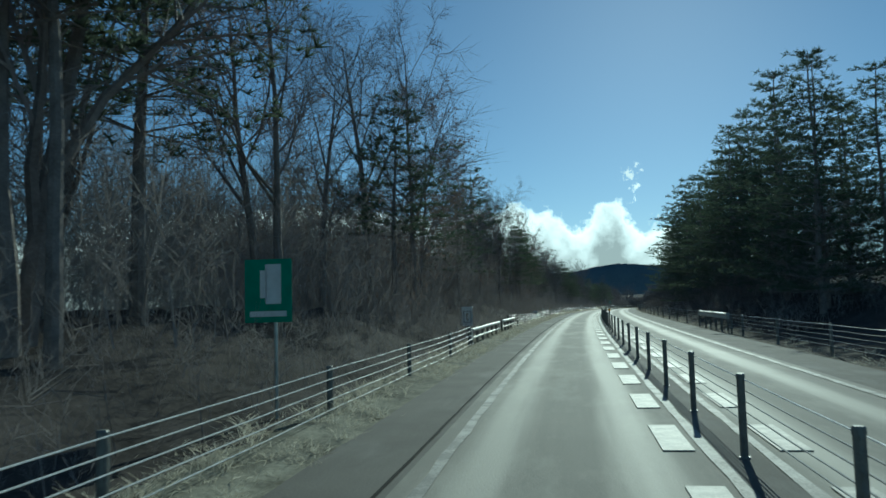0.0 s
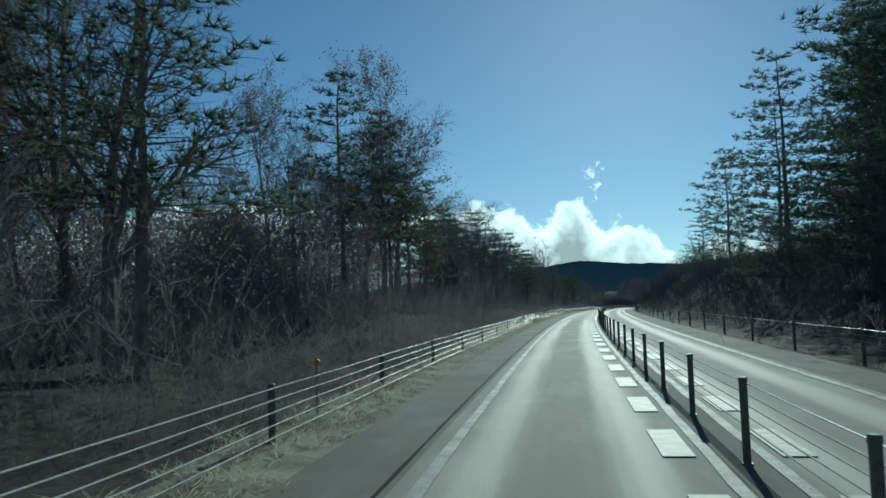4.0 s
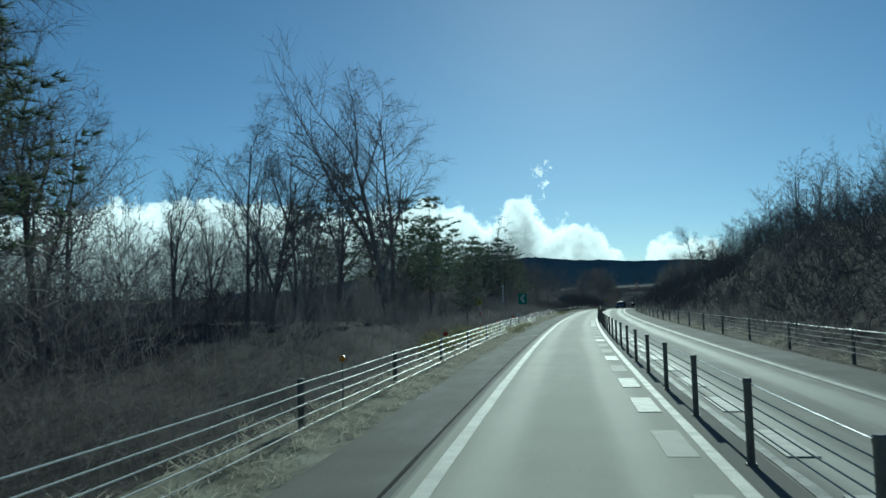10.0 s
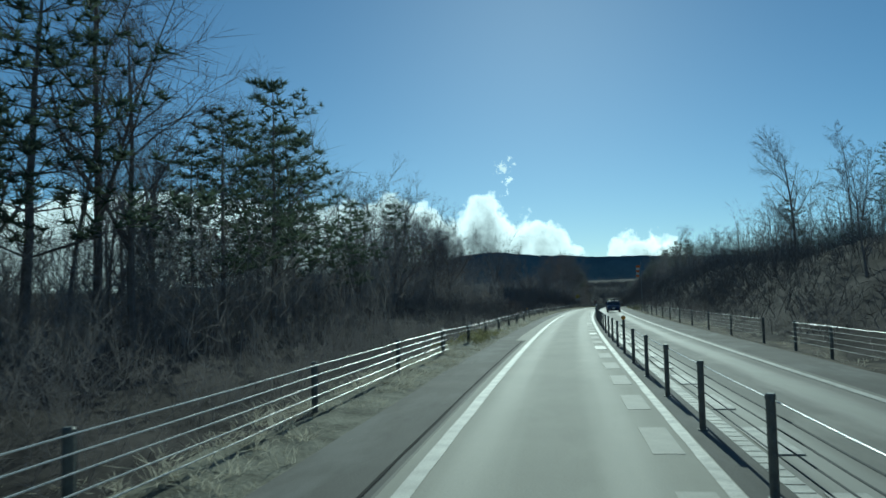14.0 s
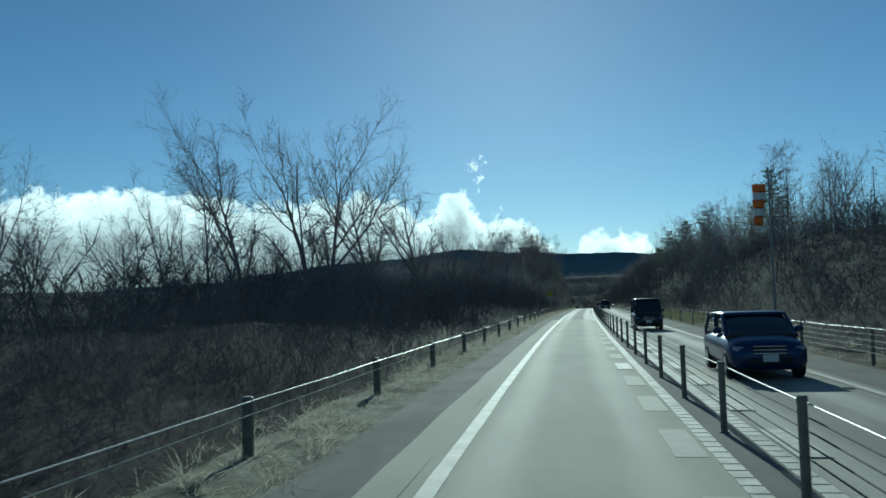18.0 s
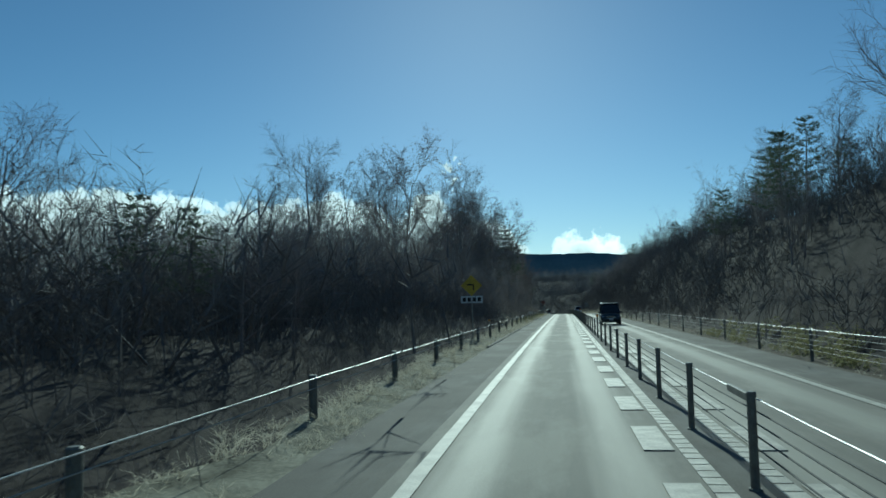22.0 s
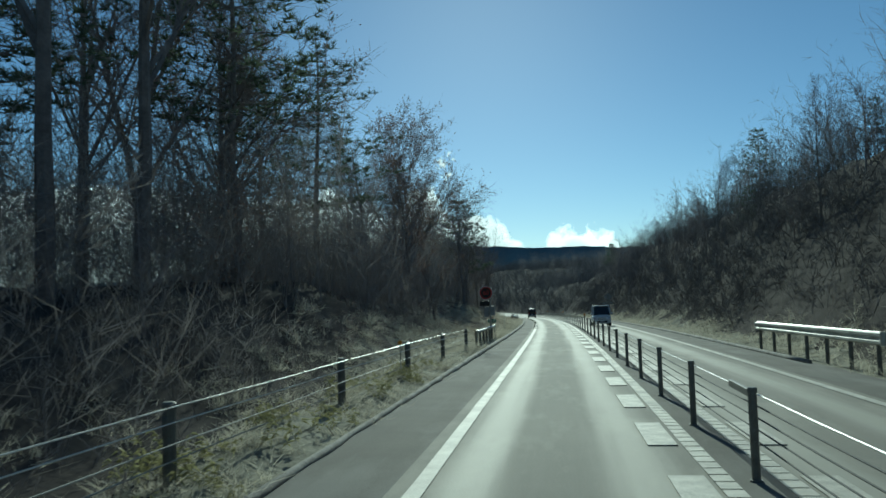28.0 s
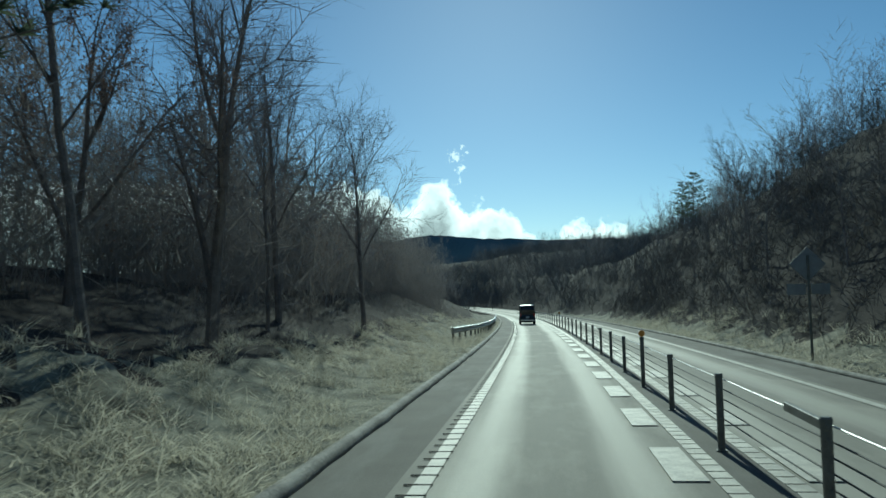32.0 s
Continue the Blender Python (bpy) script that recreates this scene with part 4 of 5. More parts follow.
wood_zone(398, 430, -15, -24, 3.4, (("fork", 4), ("broad", 2)), 4.5, 6)
wood_zone(430, 475, -13, -24, 2.0, (("fork", 3), ("broad", 1)), 5, 7.5)
wood_zone(475, 535, -9.5, -18, 2.4, (("fork", 4), ("broad", 3), ("tuftpine", 1)), 3.8, 5.8)
wood_zone(530, 600, -11, -20, 2.6, (("broad", 5), ("fork", 4), ("slim", 1), ("brown", 2)), 9, 13)
wood_zone(575, 605, -12, -18, 2.0, (("broad", 4), ("slim", 2), ("brown", 1)), 12, 15)
wood_zone(600, 665, -12.5, -20, 3.0, (("slim", 2), ("broad", 5), ("pine", 2), ("brown", 2), ("fork", 2)), 11, 16)
wood_zone(665, 700, -12.5, -22, 2.6, (("slim", 2), ("broad", 5), ("pine", 2), ("brown", 2), ("fork", 2)), 11, 16)
wood_zone(700, 780, -13, -24, 1.5, (("slim", 2), ("broad", 4), ("pine", 1), ("brown", 2), ("fork", 2)), 11, 15)
# woods on the far bank
wood_zone(45, 152, 12, 20, 3.6, (("fir", 5), ("pine", 1)), 12.5, 16.5)
wood_zone(135, 215, 15, 24, 0.8, (("broad", 3), ("fork", 2), ("pine", 2)), 4.5, 7.5)
wood_zone(215, 430, 15, 26, 0.7, (("broad", 3), ("fork", 3), ("larch", 2), ("tuftpine", 2)), 4.5, 7.5)
wood_zone(430, 565, 14, 24, 1.8, (("broad", 3), ("fork", 2), ("larch", 3), ("tuftpine", 2)), 6.5, 9.5)
wood_zone(565, 800, 13, 26, 1.2, (("broad", 3), ("fork", 3), ("tuftpine", 2)), 4.5, 8)
# single trees that stand out
for kind, s, lat, top in (("broad", 268, -12.5, 15.0), ("tuftpine", 268.5, -10.3, 8.8), ("fork", 257, -10.2, 14.5), ("fork", 232, -19.2, 13), ("pine", 193, -15.6, 15.4), ("tuftpine", 286, -16, 11.2), ("tuftpine", 276, -9, 6.5), ("tuftpine", 330, -11, 9.3),
                          ("fork", 437, -15, 11.5), ("tuftpine", 306, -13, 9.4), ("tuftpine", 302, -14.5, 9.6), ("tuftpine", 315, -13, 11.2), ("tuftpine", 318.5, -15, 11.6), ("fork", 449.5, -11.4, 11.5), ("fork", 453.5, -16, 13.5), ("fork", 445, -17, 13.5), ("fork", 485.5, -11.0, 14.0), ("broad", 497, -22, 12.5), ("broad", 429, -17, 9.0), ("brown", 672, -9.8, 6.5), ("fork", 252, -13.4, 13.8), ("tuftpine", 336.5, -12, 10.3), ("tuftpine", 333, -13.5, 8.8), ("tuftpine", 341.5, -13, 9.8), ("tuftpine", 347, -12, 8.4), ("slim", 366, 18, 16), ("slim", 371, 20, 15.5), ("broad", 381, 18, 14.7), ("larch", 460, 18, 15), ("larch", 467, 19.5, 16.8), ("tuftpine", 548, 18, 17.5), ("broad", 642, -13, 16.5), ("pine", 655, -13.5, 18), ("fork", 701, -10.4, 16.5), ("broad", 710, -11, 17), ("slim", 715, -9.8, 16.5), ("fork", 720, -9.6, 13.2), ("slim", 726, -10.2, 13.2), ("broad", 729, -10.8, 12.8), ("broad", 737, -9.4, 11.8), ("brown", 717, -11.5, 9), ("brown", 706, -11.5, 8.5), ("broad", 629, -11, 19), ("broad", 633, -11.2, 19.5), ("pine", 641, -12, 18), ("broad", 564, -11, 17.5), ("fork", 569, -12, 17), ("brown", 673, -12, 14.5), ("fork", 440, -20, 13), ("fork", 474.3, -11.0, 9.0), ("fork", 466.2, -10.4, 8.6), ("fork", 470, -12.7, 9.4), ("broad", 531, -16.4, 13.2), ("fork", 487, -19.6, 13.5), ("fork", 512, -22, 13), ("fork", 720.7, -18.7, 16),
                          ("fir", 201.7, 15.4, 14.8), ("pine", 172, 14.5, 18), ("larch", 501, 20.4, 19), ("tuftpine", 600, 29, 23), ("fir", 84, 16.5, 20.8), ("larch", 378, 24, 16.4),
                          ("tuftpine", 640, 20.5, 18.6), ("fir", 100, 13, 17), ("fir", 72, 12.5, 17), ("birch", 283, -12, 11), ("tuftpine", 712, -12, 15), ("tuftpine", 560, 19, 17), ("fir", 60, 14, 19), ("fork", 354, -11.5, 9.0), ("fork", 359, -13, 9.6), ("fork", 366, -15, 10.6), ("fork", 349, -12, 8.6)):
    plant(kind, s, lat, top - height_at(s, lat))

SMALL = dict(BROADLEAF, segs=(5, 3, 2, 1), sides=(4, 3, 3, 3), count=(9, 5, 7, 0), spread=(0.85, 0.8, 0.85, 0), ratio=(0.55, 0.55, 0.75, 0))
SMALL["from"] = (0.12, 0.15, 0.1, 0)


def small_tree(seed):
    """Template of a low bushy leafless tree about five metres high, all in triangles."""
    b = Buf()
    grow(b, b, (0, 0, -0.3), (0, 0, 1), 4.4, 0.06, 0, SMALL, random.Random(seed))
    tri = []
    for f in b.f:
        tri += [(f[0], f[k], f[k + 1]) for k in range(1, len(f) - 1)]
    return np.array(b.v), np.array(tri)


# undergrowth and grass as massed stuff
brng = np.random.default_rng(5)


def clump(count, height, spread, twigs, r):
    """Template thicket: thin spikes fanning out of the ground, with side twigs."""
    b = Buf()
    rr = random.Random(count * 7 + int(height * 10))
    for k in range(count):
        p = Vector((rr.gauss(0, spread), rr.gauss(0, spread), -0.1))
        d = Vector((rr.gauss(0, 0.35), rr.gauss(0, 0.35), 1)).normalized()
        ln = height * rr.uniform(0.45, 1.1)
        bent = (d + Vector((rr.gauss(0, 0.32), rr.gauss(0, 0.32), rr.gauss(-0.1, 0.15)))).normalized()
        mid = p + d * ln * 0.5
        b.spike(p, mid + d * 0.02, r)
        b.sliver(mid, mid + bent * ln * 0.55, r * 0.62)
        for i in range(twigs):
            f = rr.uniform(0.2, 0.95)
            q = p + d * ln * f if f < 0.5 else mid + bent * ln * (f - 0.5)
            e = (d + Vector((rr.gauss(0, 0.8), rr.gauss(0, 0.8), rr.gauss(0.1, 0.5)))).normalized()
            b.sliver(q, q + e * ln * 0.36 * rr.uniform(0.5, 1.2), r * 0.6)
    return np.array(b.v), np.array(b.f)


def mass(name, label, category, places, templates, mat):
    """Many copies of small templates in one mesh. places: rows of s, lat, scale, turn."""
    V, F, n = [], [], 0
    base = on_road(places[:, 0], places[:, 1], land_height(places[:, 0], places[:, 1]) + bumps(places[:, 0], places[:, 1]))
    pick = brng.integers(0, len(templates), len(places))
    for k, (tv, tf) in enumerate(templates):
        sel = np.where(pick == k)[0]
        if not len(sel):
            continue
        c, s = np.cos(places[sel, 3]), np.sin(places[sel, 3])
        sc = places[sel, 2]
        x = (tv[None, :, 0] * c[:, None] - tv[None, :, 1] * s[:, None]) * sc[:, None]
        y = (tv[None, :, 0] * s[:, None] + tv[None, :, 1] * c[:, None]) * sc[:, None]
        z = tv[None, :, 2] * sc[:, None]
        pts = np.stack([x, y, z], -1) + base[sel][:, None, :]
        V.append(pts.reshape(-1, 3))
        F.append((tf[None] + (np.arange(len(sel)) * len(tv))[:, None, None] + n).reshape(-1, tf.shape[1]))
        n += pts.shape[0] * pts.shape[1]
    return tagged(new(name, array_mesh(name, np.concatenate(V), np.concatenate(F), mat)), label, category, kind="stuff")


def scatter(a, c, lat0, lat1, per_m, size0, size1, power=1.0):
    m = int((c - a) * per_m)
    return np.stack([brng.uniform(a, c, m), lat0 + (lat1 - lat0) * brng.random(m) ** power, brng.uniform(size0, size1, m), brng.uniform(0, 6.28, m)], 1)


def patchy(p, keep=0.55):
    """Thins a scatter into uneven patches."""
    n = np.sin(p[:, 0] * 1.9 + 2 * np.sin(p[:, 1] * 1.7)) + np.sin(p[:, 1] * 2.6 + p[:, 0] * 0.7 + np.sin(p[:, 0] * 3.1)) + 0.6 * np.sin(p[:, 0] * 0.33)
    return p[n + brng.normal(0, 0.5, len(p)) > 2 * keep - 1.1]


def thicket(stems, height, twigs, sub, spread, seed, reach=0.34):
    """Template of a leafless sapling clump with fine side twigs."""
    b = Buf()
    rr = random.Random(seed)
    for k in range(stems):
        p = Vector((rr.gauss(0, spread), rr.gauss(0, spread), -0.2))
        d = Vector((rr.gauss(0, 0.16), rr.gauss(0, 0.16), 1)).normalized()
        ln = height * rr.uniform(0.5, 1.1)
        mid = p + d * ln * 0.5
        b.spike(p, mid + d * ln * 0.12, 0.0028 * height + 0.006)
        d = (d + Vector((rr.gauss(0, 0.14), rr.gauss(0, 0.14), 0))).normalized()
        p = mid - d * ln * 0.5
        b.sliver(mid, p + d * ln, 0.002 * height + 0.005)
        for i in range(twigs):
            f = 0.15 + 0.85 * (i + rr.random()) / twigs
            q = p + d * ln * f
            e = (d * 0.8 + Vector((rr.gauss(0, 0.6), rr.gauss(0, 0.6), rr.gauss(0.05, 0.35)))).normalized()
            l2 = ln * reach * rr.uniform(0.5, 1.2) * (1.15 - 0.5 * f)
            b.sliver(q, q + e * l2, 0.011)
            for j in range(sub):
                q2 = q + e * l2 * rr.uniform(0.2, 0.95)
                e2 = (e + Vector((rr.gauss(0, 0.6), rr.gauss(0, 0.6), rr.gauss(0.1, 0.5)))).normalized()
                b.sliver(q2, q2 + e2 * l2 * 0.55, 0.011)
    return np.array(b.v), np.array(b.f)


BRUSH = [clump(15, 1.8, 0.85, 13, 0.0062), clump(14, 1.55, 0.9, 13, 0.0062), clump(14, 2.1, 0.8, 13, 0.0066)]
THICKET = [thicket(7, 5.0, 12, 3, 1.0, 1), thicket(6, 5.6, 13, 3, 1.1, 2), thicket(8, 4.4, 10, 3, 1.1, 3)]
POLES = [thicket(4, 8.0, 20, 3, 1.2, 7, 0.26), thicket(4, 7.2, 19, 3, 1.3, 8, 0.27), thicket(3, 8.6, 22, 3, 1.0, 9, 0.25)]
SCRUB = [clump(13, 2.1, 1.3, 11, 0.024), clump(12, 1.8, 1.4, 11, 0.024), clump(14, 2.4, 1.2, 11, 0.026)]
LBL = "tangled leafless brown undergrowth covering the roadside bank"
mass("undergrowth", LBL, "undergrowth", np.concatenate([scatter(-4, 645, -6.5, -9.5, 2.2, 0.25, 0.6), scatter(-4, 120, -7.2, -13, 1.8, 0.8, 1.4), scatter(120, 345, -6.9, -12, 2.6, 0.6, 1.05),
     scatter(560, 655, -7.2, -14, 1.8, 0.9, 1.5), scatter(655, 800, -12.0, -17, 1.8, 0.7, 1.4), scatter(648, 745, -5.6, -12.5, 3.4, 0.1, 0.3), scatter(655, 700, -10.5, -13.5, 1.8, 0.35, 0.75), scatter(704, 795, -9.2, -13.0, 2.2, 0.35, 0.8)]), BRUSH, M_BRUSH)
# same brush clumps on this stretch, darkened by colour as if shaded
mass("undergrowth", "tangled leafless scrub on the roadside bank, shade in its colour", "undergrowth", np.concatenate([scatter(345, 430, -6.9, -12, 2.8, 0.6, 1.05), scatter(385, 445, -6.9, -13, 1.6, 0.6, 1.0), scatter(430, 560, -7.2, -16, 2.0, 0.9, 1.5)]), BRUSH, M_SHADED_SCRUB)
mass("undergrowth", LBL, "undergrowth", np.concatenate([scatter(40, 135, 8.4, 16, 1.0, 0.8, 1.4), scatter(135, 660, 8.5, 11, 0.8, 0.6, 1.0)]), BRUSH, M_BRUSH)
# slope scrub wears the brush colour with shade painted in
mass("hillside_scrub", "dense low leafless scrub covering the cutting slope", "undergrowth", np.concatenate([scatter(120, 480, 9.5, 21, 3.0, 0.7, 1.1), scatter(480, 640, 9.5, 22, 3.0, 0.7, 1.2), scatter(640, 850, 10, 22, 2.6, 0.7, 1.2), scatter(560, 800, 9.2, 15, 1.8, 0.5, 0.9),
     scatter(850, 1070, 9, 70, 3.0, 1.5, 2.6), scatter(850, 1070, -8, -60, 2.5, 1.5, 2.6), scatter(110, 430, -18, -26, 1.1, 1.2, 1.7), scatter(425, 545, -11, -22, 2.2, 1.0, 1.7)]), SCRUB, M_SHADED_SCRUB)
TL = "dense thicket of leafless saplings with fine grey-brown twigs"
mass("sapling_thicket", TL, "thicket", np.concatenate([scatter(0, 130, -9, -18, 0.6, 0.7, 1.1), scatter(130, 185, -10.5, -19, 0.9, 0.55, 1.0), scatter(185, 405, -10.5, -20, 1.4, 0.6, 1.05), scatter(520, 665, -9, -18, 0.8, 0.7, 1.1), scatter(665, 800, -11.5, -18, 0.9, 0.7, 1.1)]), THICKET, M_BRUSH)
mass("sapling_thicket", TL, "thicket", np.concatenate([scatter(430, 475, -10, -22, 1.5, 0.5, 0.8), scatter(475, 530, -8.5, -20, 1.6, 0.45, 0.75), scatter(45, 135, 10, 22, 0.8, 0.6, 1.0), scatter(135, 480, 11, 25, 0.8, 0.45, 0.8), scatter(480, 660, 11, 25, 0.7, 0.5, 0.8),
     scatter(640, 820, 11.5, 25, 0.7, 0.5, 0.8)]), THICKET, M_SHADED_SCRUB)
mass("bushy_trees", "low bushy leafless trees crowding the roadside slopes", "trees", np.concatenate([scatter(140, 480, 12, 24, 0.35, 0.8, 1.25), scatter(480, 800, 11.5, 24, 0.75, 0.75, 1.15), scatter(425, 475, -11, -22, 0.5, 0.6, 0.9),
     scatter(475, 540, -9.5, -20, 1.0, 0.8, 1.15), scatter(560, 680, -9.5, -13, 0.35, 0.6, 0.9)]), [small_tree(3), small_tree(4), small_tree(5)], M_TWIG)
PL = "dense stand of thin leafless pole trees with fine twigs"
mass("pole_wood", PL, "thicket", np.concatenate([scatter(0, 130, -10.5, -22, 1.2, 0.7, 1.2), scatter(130, 400, -13, -22, 0.8, 0.65, 1.0), scatter(530, 665, -10, -22, 0.9, 0.7, 1.2), scatter(665, 800, -13, -23, 0.9, 0.7, 1.2), scatter(800, 1000, -12, -40, 1.0, 0.8, 1.2)]), POLES, M_BRUSH)
mass("pole_wood", PL, "thicket", np.concatenate([scatter(215, 430, 14, 26, 0.4, 0.5, 0.8), scatter(430, 820, 13, 26, 0.7, 0.6, 0.95), scatter(820, 1060, 8, 70, 1.5, 0.7, 1.1)]), POLES, M_BRUSH)


def backing(count, height, spread, seed, r):
    """Template of dense far growth: coarse crossing branches filling a tall clump."""
    b = Buf()
    rr = random.Random(seed)
    for k in range(count):
        f = rr.random() ** 0.85
        w = spread * (1.0 - 0.55 * f)
        p = Vector((rr.gauss(0, w), rr.gauss(0, w), height * f - 0.2))
        d = Vector((rr.gauss(0, 0.55), rr.gauss(0, 0.55), rr.gauss(0.75, 0.4))).normalized()
        b.sliver(p, p + d * rr.uniform(0.5, 1.15), r)
    return np.array(b.v), np.array(b.f)


BACKING = [backing(420, 5.6, 1.45, 1, 0.0135), backing(380, 4.8, 1.55, 2, 0.0135), backing(440, 6.4, 1.35, 3, 0.0135)]
mass("deep_thicket", "deep tangle of leafless brown growth under the trees", "thicket", np.concatenate([scatter(0, 140, -14, -24, 1.9, 0.75, 1.2), scatter(35, 125, -20, -31, 1.8, 1.1, 1.5), scatter(470, 545, -13, -24, 1.9, 0.6, 0.95), scatter(530, 600, -13.5, -25, 2.5, 0.7, 1.05), scatter(600, 695, -13.5, -25, 2.6, 0.7, 1.1), scatter(690, 800, -12, -24, 2.4, 0.9, 1.35),
     scatter(40, 150, 13, 22, 0.8, 0.8, 1.2)]), BACKING, M_BRUSH)


def leafy(stems, height, leaves, spread, seed):
    """Template of a sapling clump that still holds small withered leaves: 4-sided leaf blades only."""
    b = Buf()
    rr = random.Random(seed)
    for k in range(leaves):
        f = rr.random() ** 0.8
        a, r = rr.uniform(0, 6.28), spread * (0.35 + 1.1 * math.sin(min(f * 2.6, 2.6))) * rr.random() ** 0.5
        v = Vector((math.cos(a) * r, math.sin(a) * r, height * f))
        e = Vector((rr.uniform(-1, 1), rr.uniform(-1, 1), rr.uniform(-1, 1))).normalized() * 0.05
        c = e.orthogonal().normalized() * 0.03
        n = c.cross(e).normalized() * 0.02
        b.add([tuple(v - e), tuple(v + c + n), tuple(v + e), tuple(v - c + n)], [(0, 1, 2), (0, 2, 3)])
    return np.array(b.v), np.array(b.f)


WITHERED = [leafy(6, 5.0, 170, 1.2, 4), leafy(6, 4.2, 160, 1.4, 5)]
spots = np.concatenate([scatter(25, 130, -10, -17, 1.0, 0.9, 1.5), scatter(130, 215, -14, -20, 0.35, 0.6, 1.1), scatter(520, 600, -9.5, -16, 1.0, 0.5, 0.9), scatter(600, 665, -9.5, -16, 1.1, 0.6, 1.0), scatter(665, 790, -12, -18, 1.0, 0.7, 1.2), scatter(392, 402, -7, -10, 1.5, 0.3, 0.45), scatter(664, 700, -5.8, -9, 3.0, 0.12, 0.26), scatter(650, 745, -5.6, -10.5, 2.2, 0.1, 0.24), scatter(560, 660, -6.4, -9, 0.25, 0.25, 0.45)])
mass("withered_thicket", "brown withered leaves clinging to roadside saplings", "thicket", spots, WITHERED, M_LEAF)


def sward(count, height, spread, lean, seed):
    """Template of a tuft of dry grass: bent blades leaning outwards."""
    b = Buf()
    rr = random.Random(seed)
    for k in range(count):
        p = Vector((rr.gauss(0, spread), rr.gauss(0, spread), -0.03))
        d = Vector((rr.gauss(0, lean), rr.gauss(0, lean), 1)).normalized()
        ln = height * rr.uniform(0.5, 1.2)
        mid = p + d * ln * 0.6
        tip = mid + (d + Vector((d.x * 0.9, d.y * 0.9, -0.45))) * ln * 0.5
        u = d.cross(Vector((rr.uniform(-1, 1), rr.uniform(-1, 1), 0.2))).normalized() * rr.uniform(0.004, 0.008)
        b.add([tuple(p - u), tuple(p + u), tuple(mid)], [(0, 1, 2)])
        b.add([tuple(mid - u * 0.8 - d * 0.03), tuple(mid + u * 0.8 - d * 0.03), tuple(tip)], [(0, 1, 2)])
    return np.array(b.v), np.array(b.f)


TUFT = [sward(20, 0.3, 0.07, 0.45, 1), sward(16, 0.22, 0.1, 0.6, 2), sward(22, 0.38, 0.08, 0.4, 3), sward(14, 0.16, 0.12, 0.9, 4), sward(34, 0.15, 0.16, 0.8, 5), sward(30, 0.2, 0.12, 0.6, 6)]
GL = "dry straw-coloured grass tufts on the road verge"
mass("dry_grass", GL, "grass", np.concatenate([patchy(scatter(-5, 640, -4.6, -5.9, 26.0, 0.5, 1.25, 1.1), 0.4), scatter(-5, 640, -5.2, -6.8, 3.0, 0.7, 1.5), patchy(scatter(636, 668, -4.7, -9.4, 46.0, 0.8, 1.9, 1.5), 0.74), patchy(scatter(664, 708, -4.7, -13.0, 75.0, 0.7, 1.7, 1.2), 0.62), patchy(scatter(668, 712, -4.8, -10.5, 45.0, 1.0, 2.0, 1.1), 0.55), patchy(scatter(704, 748, -4.7, -9.8, 70.0, 0.8, 1.8), 0.55), patchy(scatter(560, 668, -5.6, -8.8, 26.0, 0.8, 1.6), 0.5), scatter(640, 745, -4.7, -6.0, 8.0, 0.4, 0.9), scatter(740, 800, -4.7, -9.4, 14.0, 0.9, 1.7, 1.4)]), TUFT, M_GRASS)
mass("dry_grass", GL, "grass", np.concatenate([patchy(scatter(-5, 640, 6.3, 8.6, 5.5, 0.5, 1.3)), patchy(scatter(600, 800, 6.4, 9.8, 14.0, 0.7, 1.7)), patchy(scatter(610, 780, 7.2, 10.2, 8.0, 1.6, 2.8), 0.7)]), TUFT, M_GRASS)


def bamboo_grass(stems, height, seed):
    """Template of dwarf bamboo: thin canes with long pointed leaf blades."""
    b = Buf()
    rr = random.Random(seed)
    for k in range(stems):
        p = Vector((rr.gauss(0, 0.3), rr.gauss(0, 0.3), -0.05))
        d = Vector((rr.gauss(0, 0.25), rr.gauss(0, 0.25), 1)).normalized()
        ln = height * rr.uniform(0.5, 1.1)
        b.sliver(p, p + d * ln, 0.006)
        for i in range(7):
            q = p + d * ln * rr.uniform(0.45, 1.0)
            e = Vector((rr.uniform(-1, 1), rr.uniform(-1, 1), rr.uniform(-0.5, 0.6))).normalized() * rr.uniform(0.14, 0.26)
            u = e.cross(Vector((0, 0, 1))).normalized() * 0.022
            m = q + e * 0.4 + Vector((0, 0, 0.03))
            t = q + e - Vector((0, 0, 0.05))
            b.add([tuple(q), tuple(m + u), tuple(t)], [(0, 1, 2)])
            b.add([tuple(q), tuple(t), tuple(m - u)], [(0, 1, 2)])
    return np.array(b.v), np.array(b.f)


SASA = [bamboo_grass(9, 0.8, 1), bamboo_grass(8, 0.65, 2), bamboo_grass(10, 0.95, 3)]
mass("bamboo_grass", "yellow-green dwarf bamboo leaves behind the guard cables", "bamboo grass", np.concatenate([scatter(142, 155, -6.1, -7.6, 0.9, 0.45, 0.8), scatter(157, 168, -4.9, -6.0, 2.0, 0.3, 0.6), patchy(scatter(249, 274, -6.1, -7.8, 4.5, 0.6, 1.05), 0.5), scatter(268, 286, -4.8, -5.7, 2.2, 0.3, 0.55), patchy(scatter(340, 352, -4.9, -6.4, 6.0, 0.3, 0.7), 0.5),
     scatter(566, 640, -4.9, -6.4, 1.8, 0.3, 0.6), scatter(455, 535, 7.2, 9.0, 2.2, 0.5, 0.9)]), SASA, M_SASA)


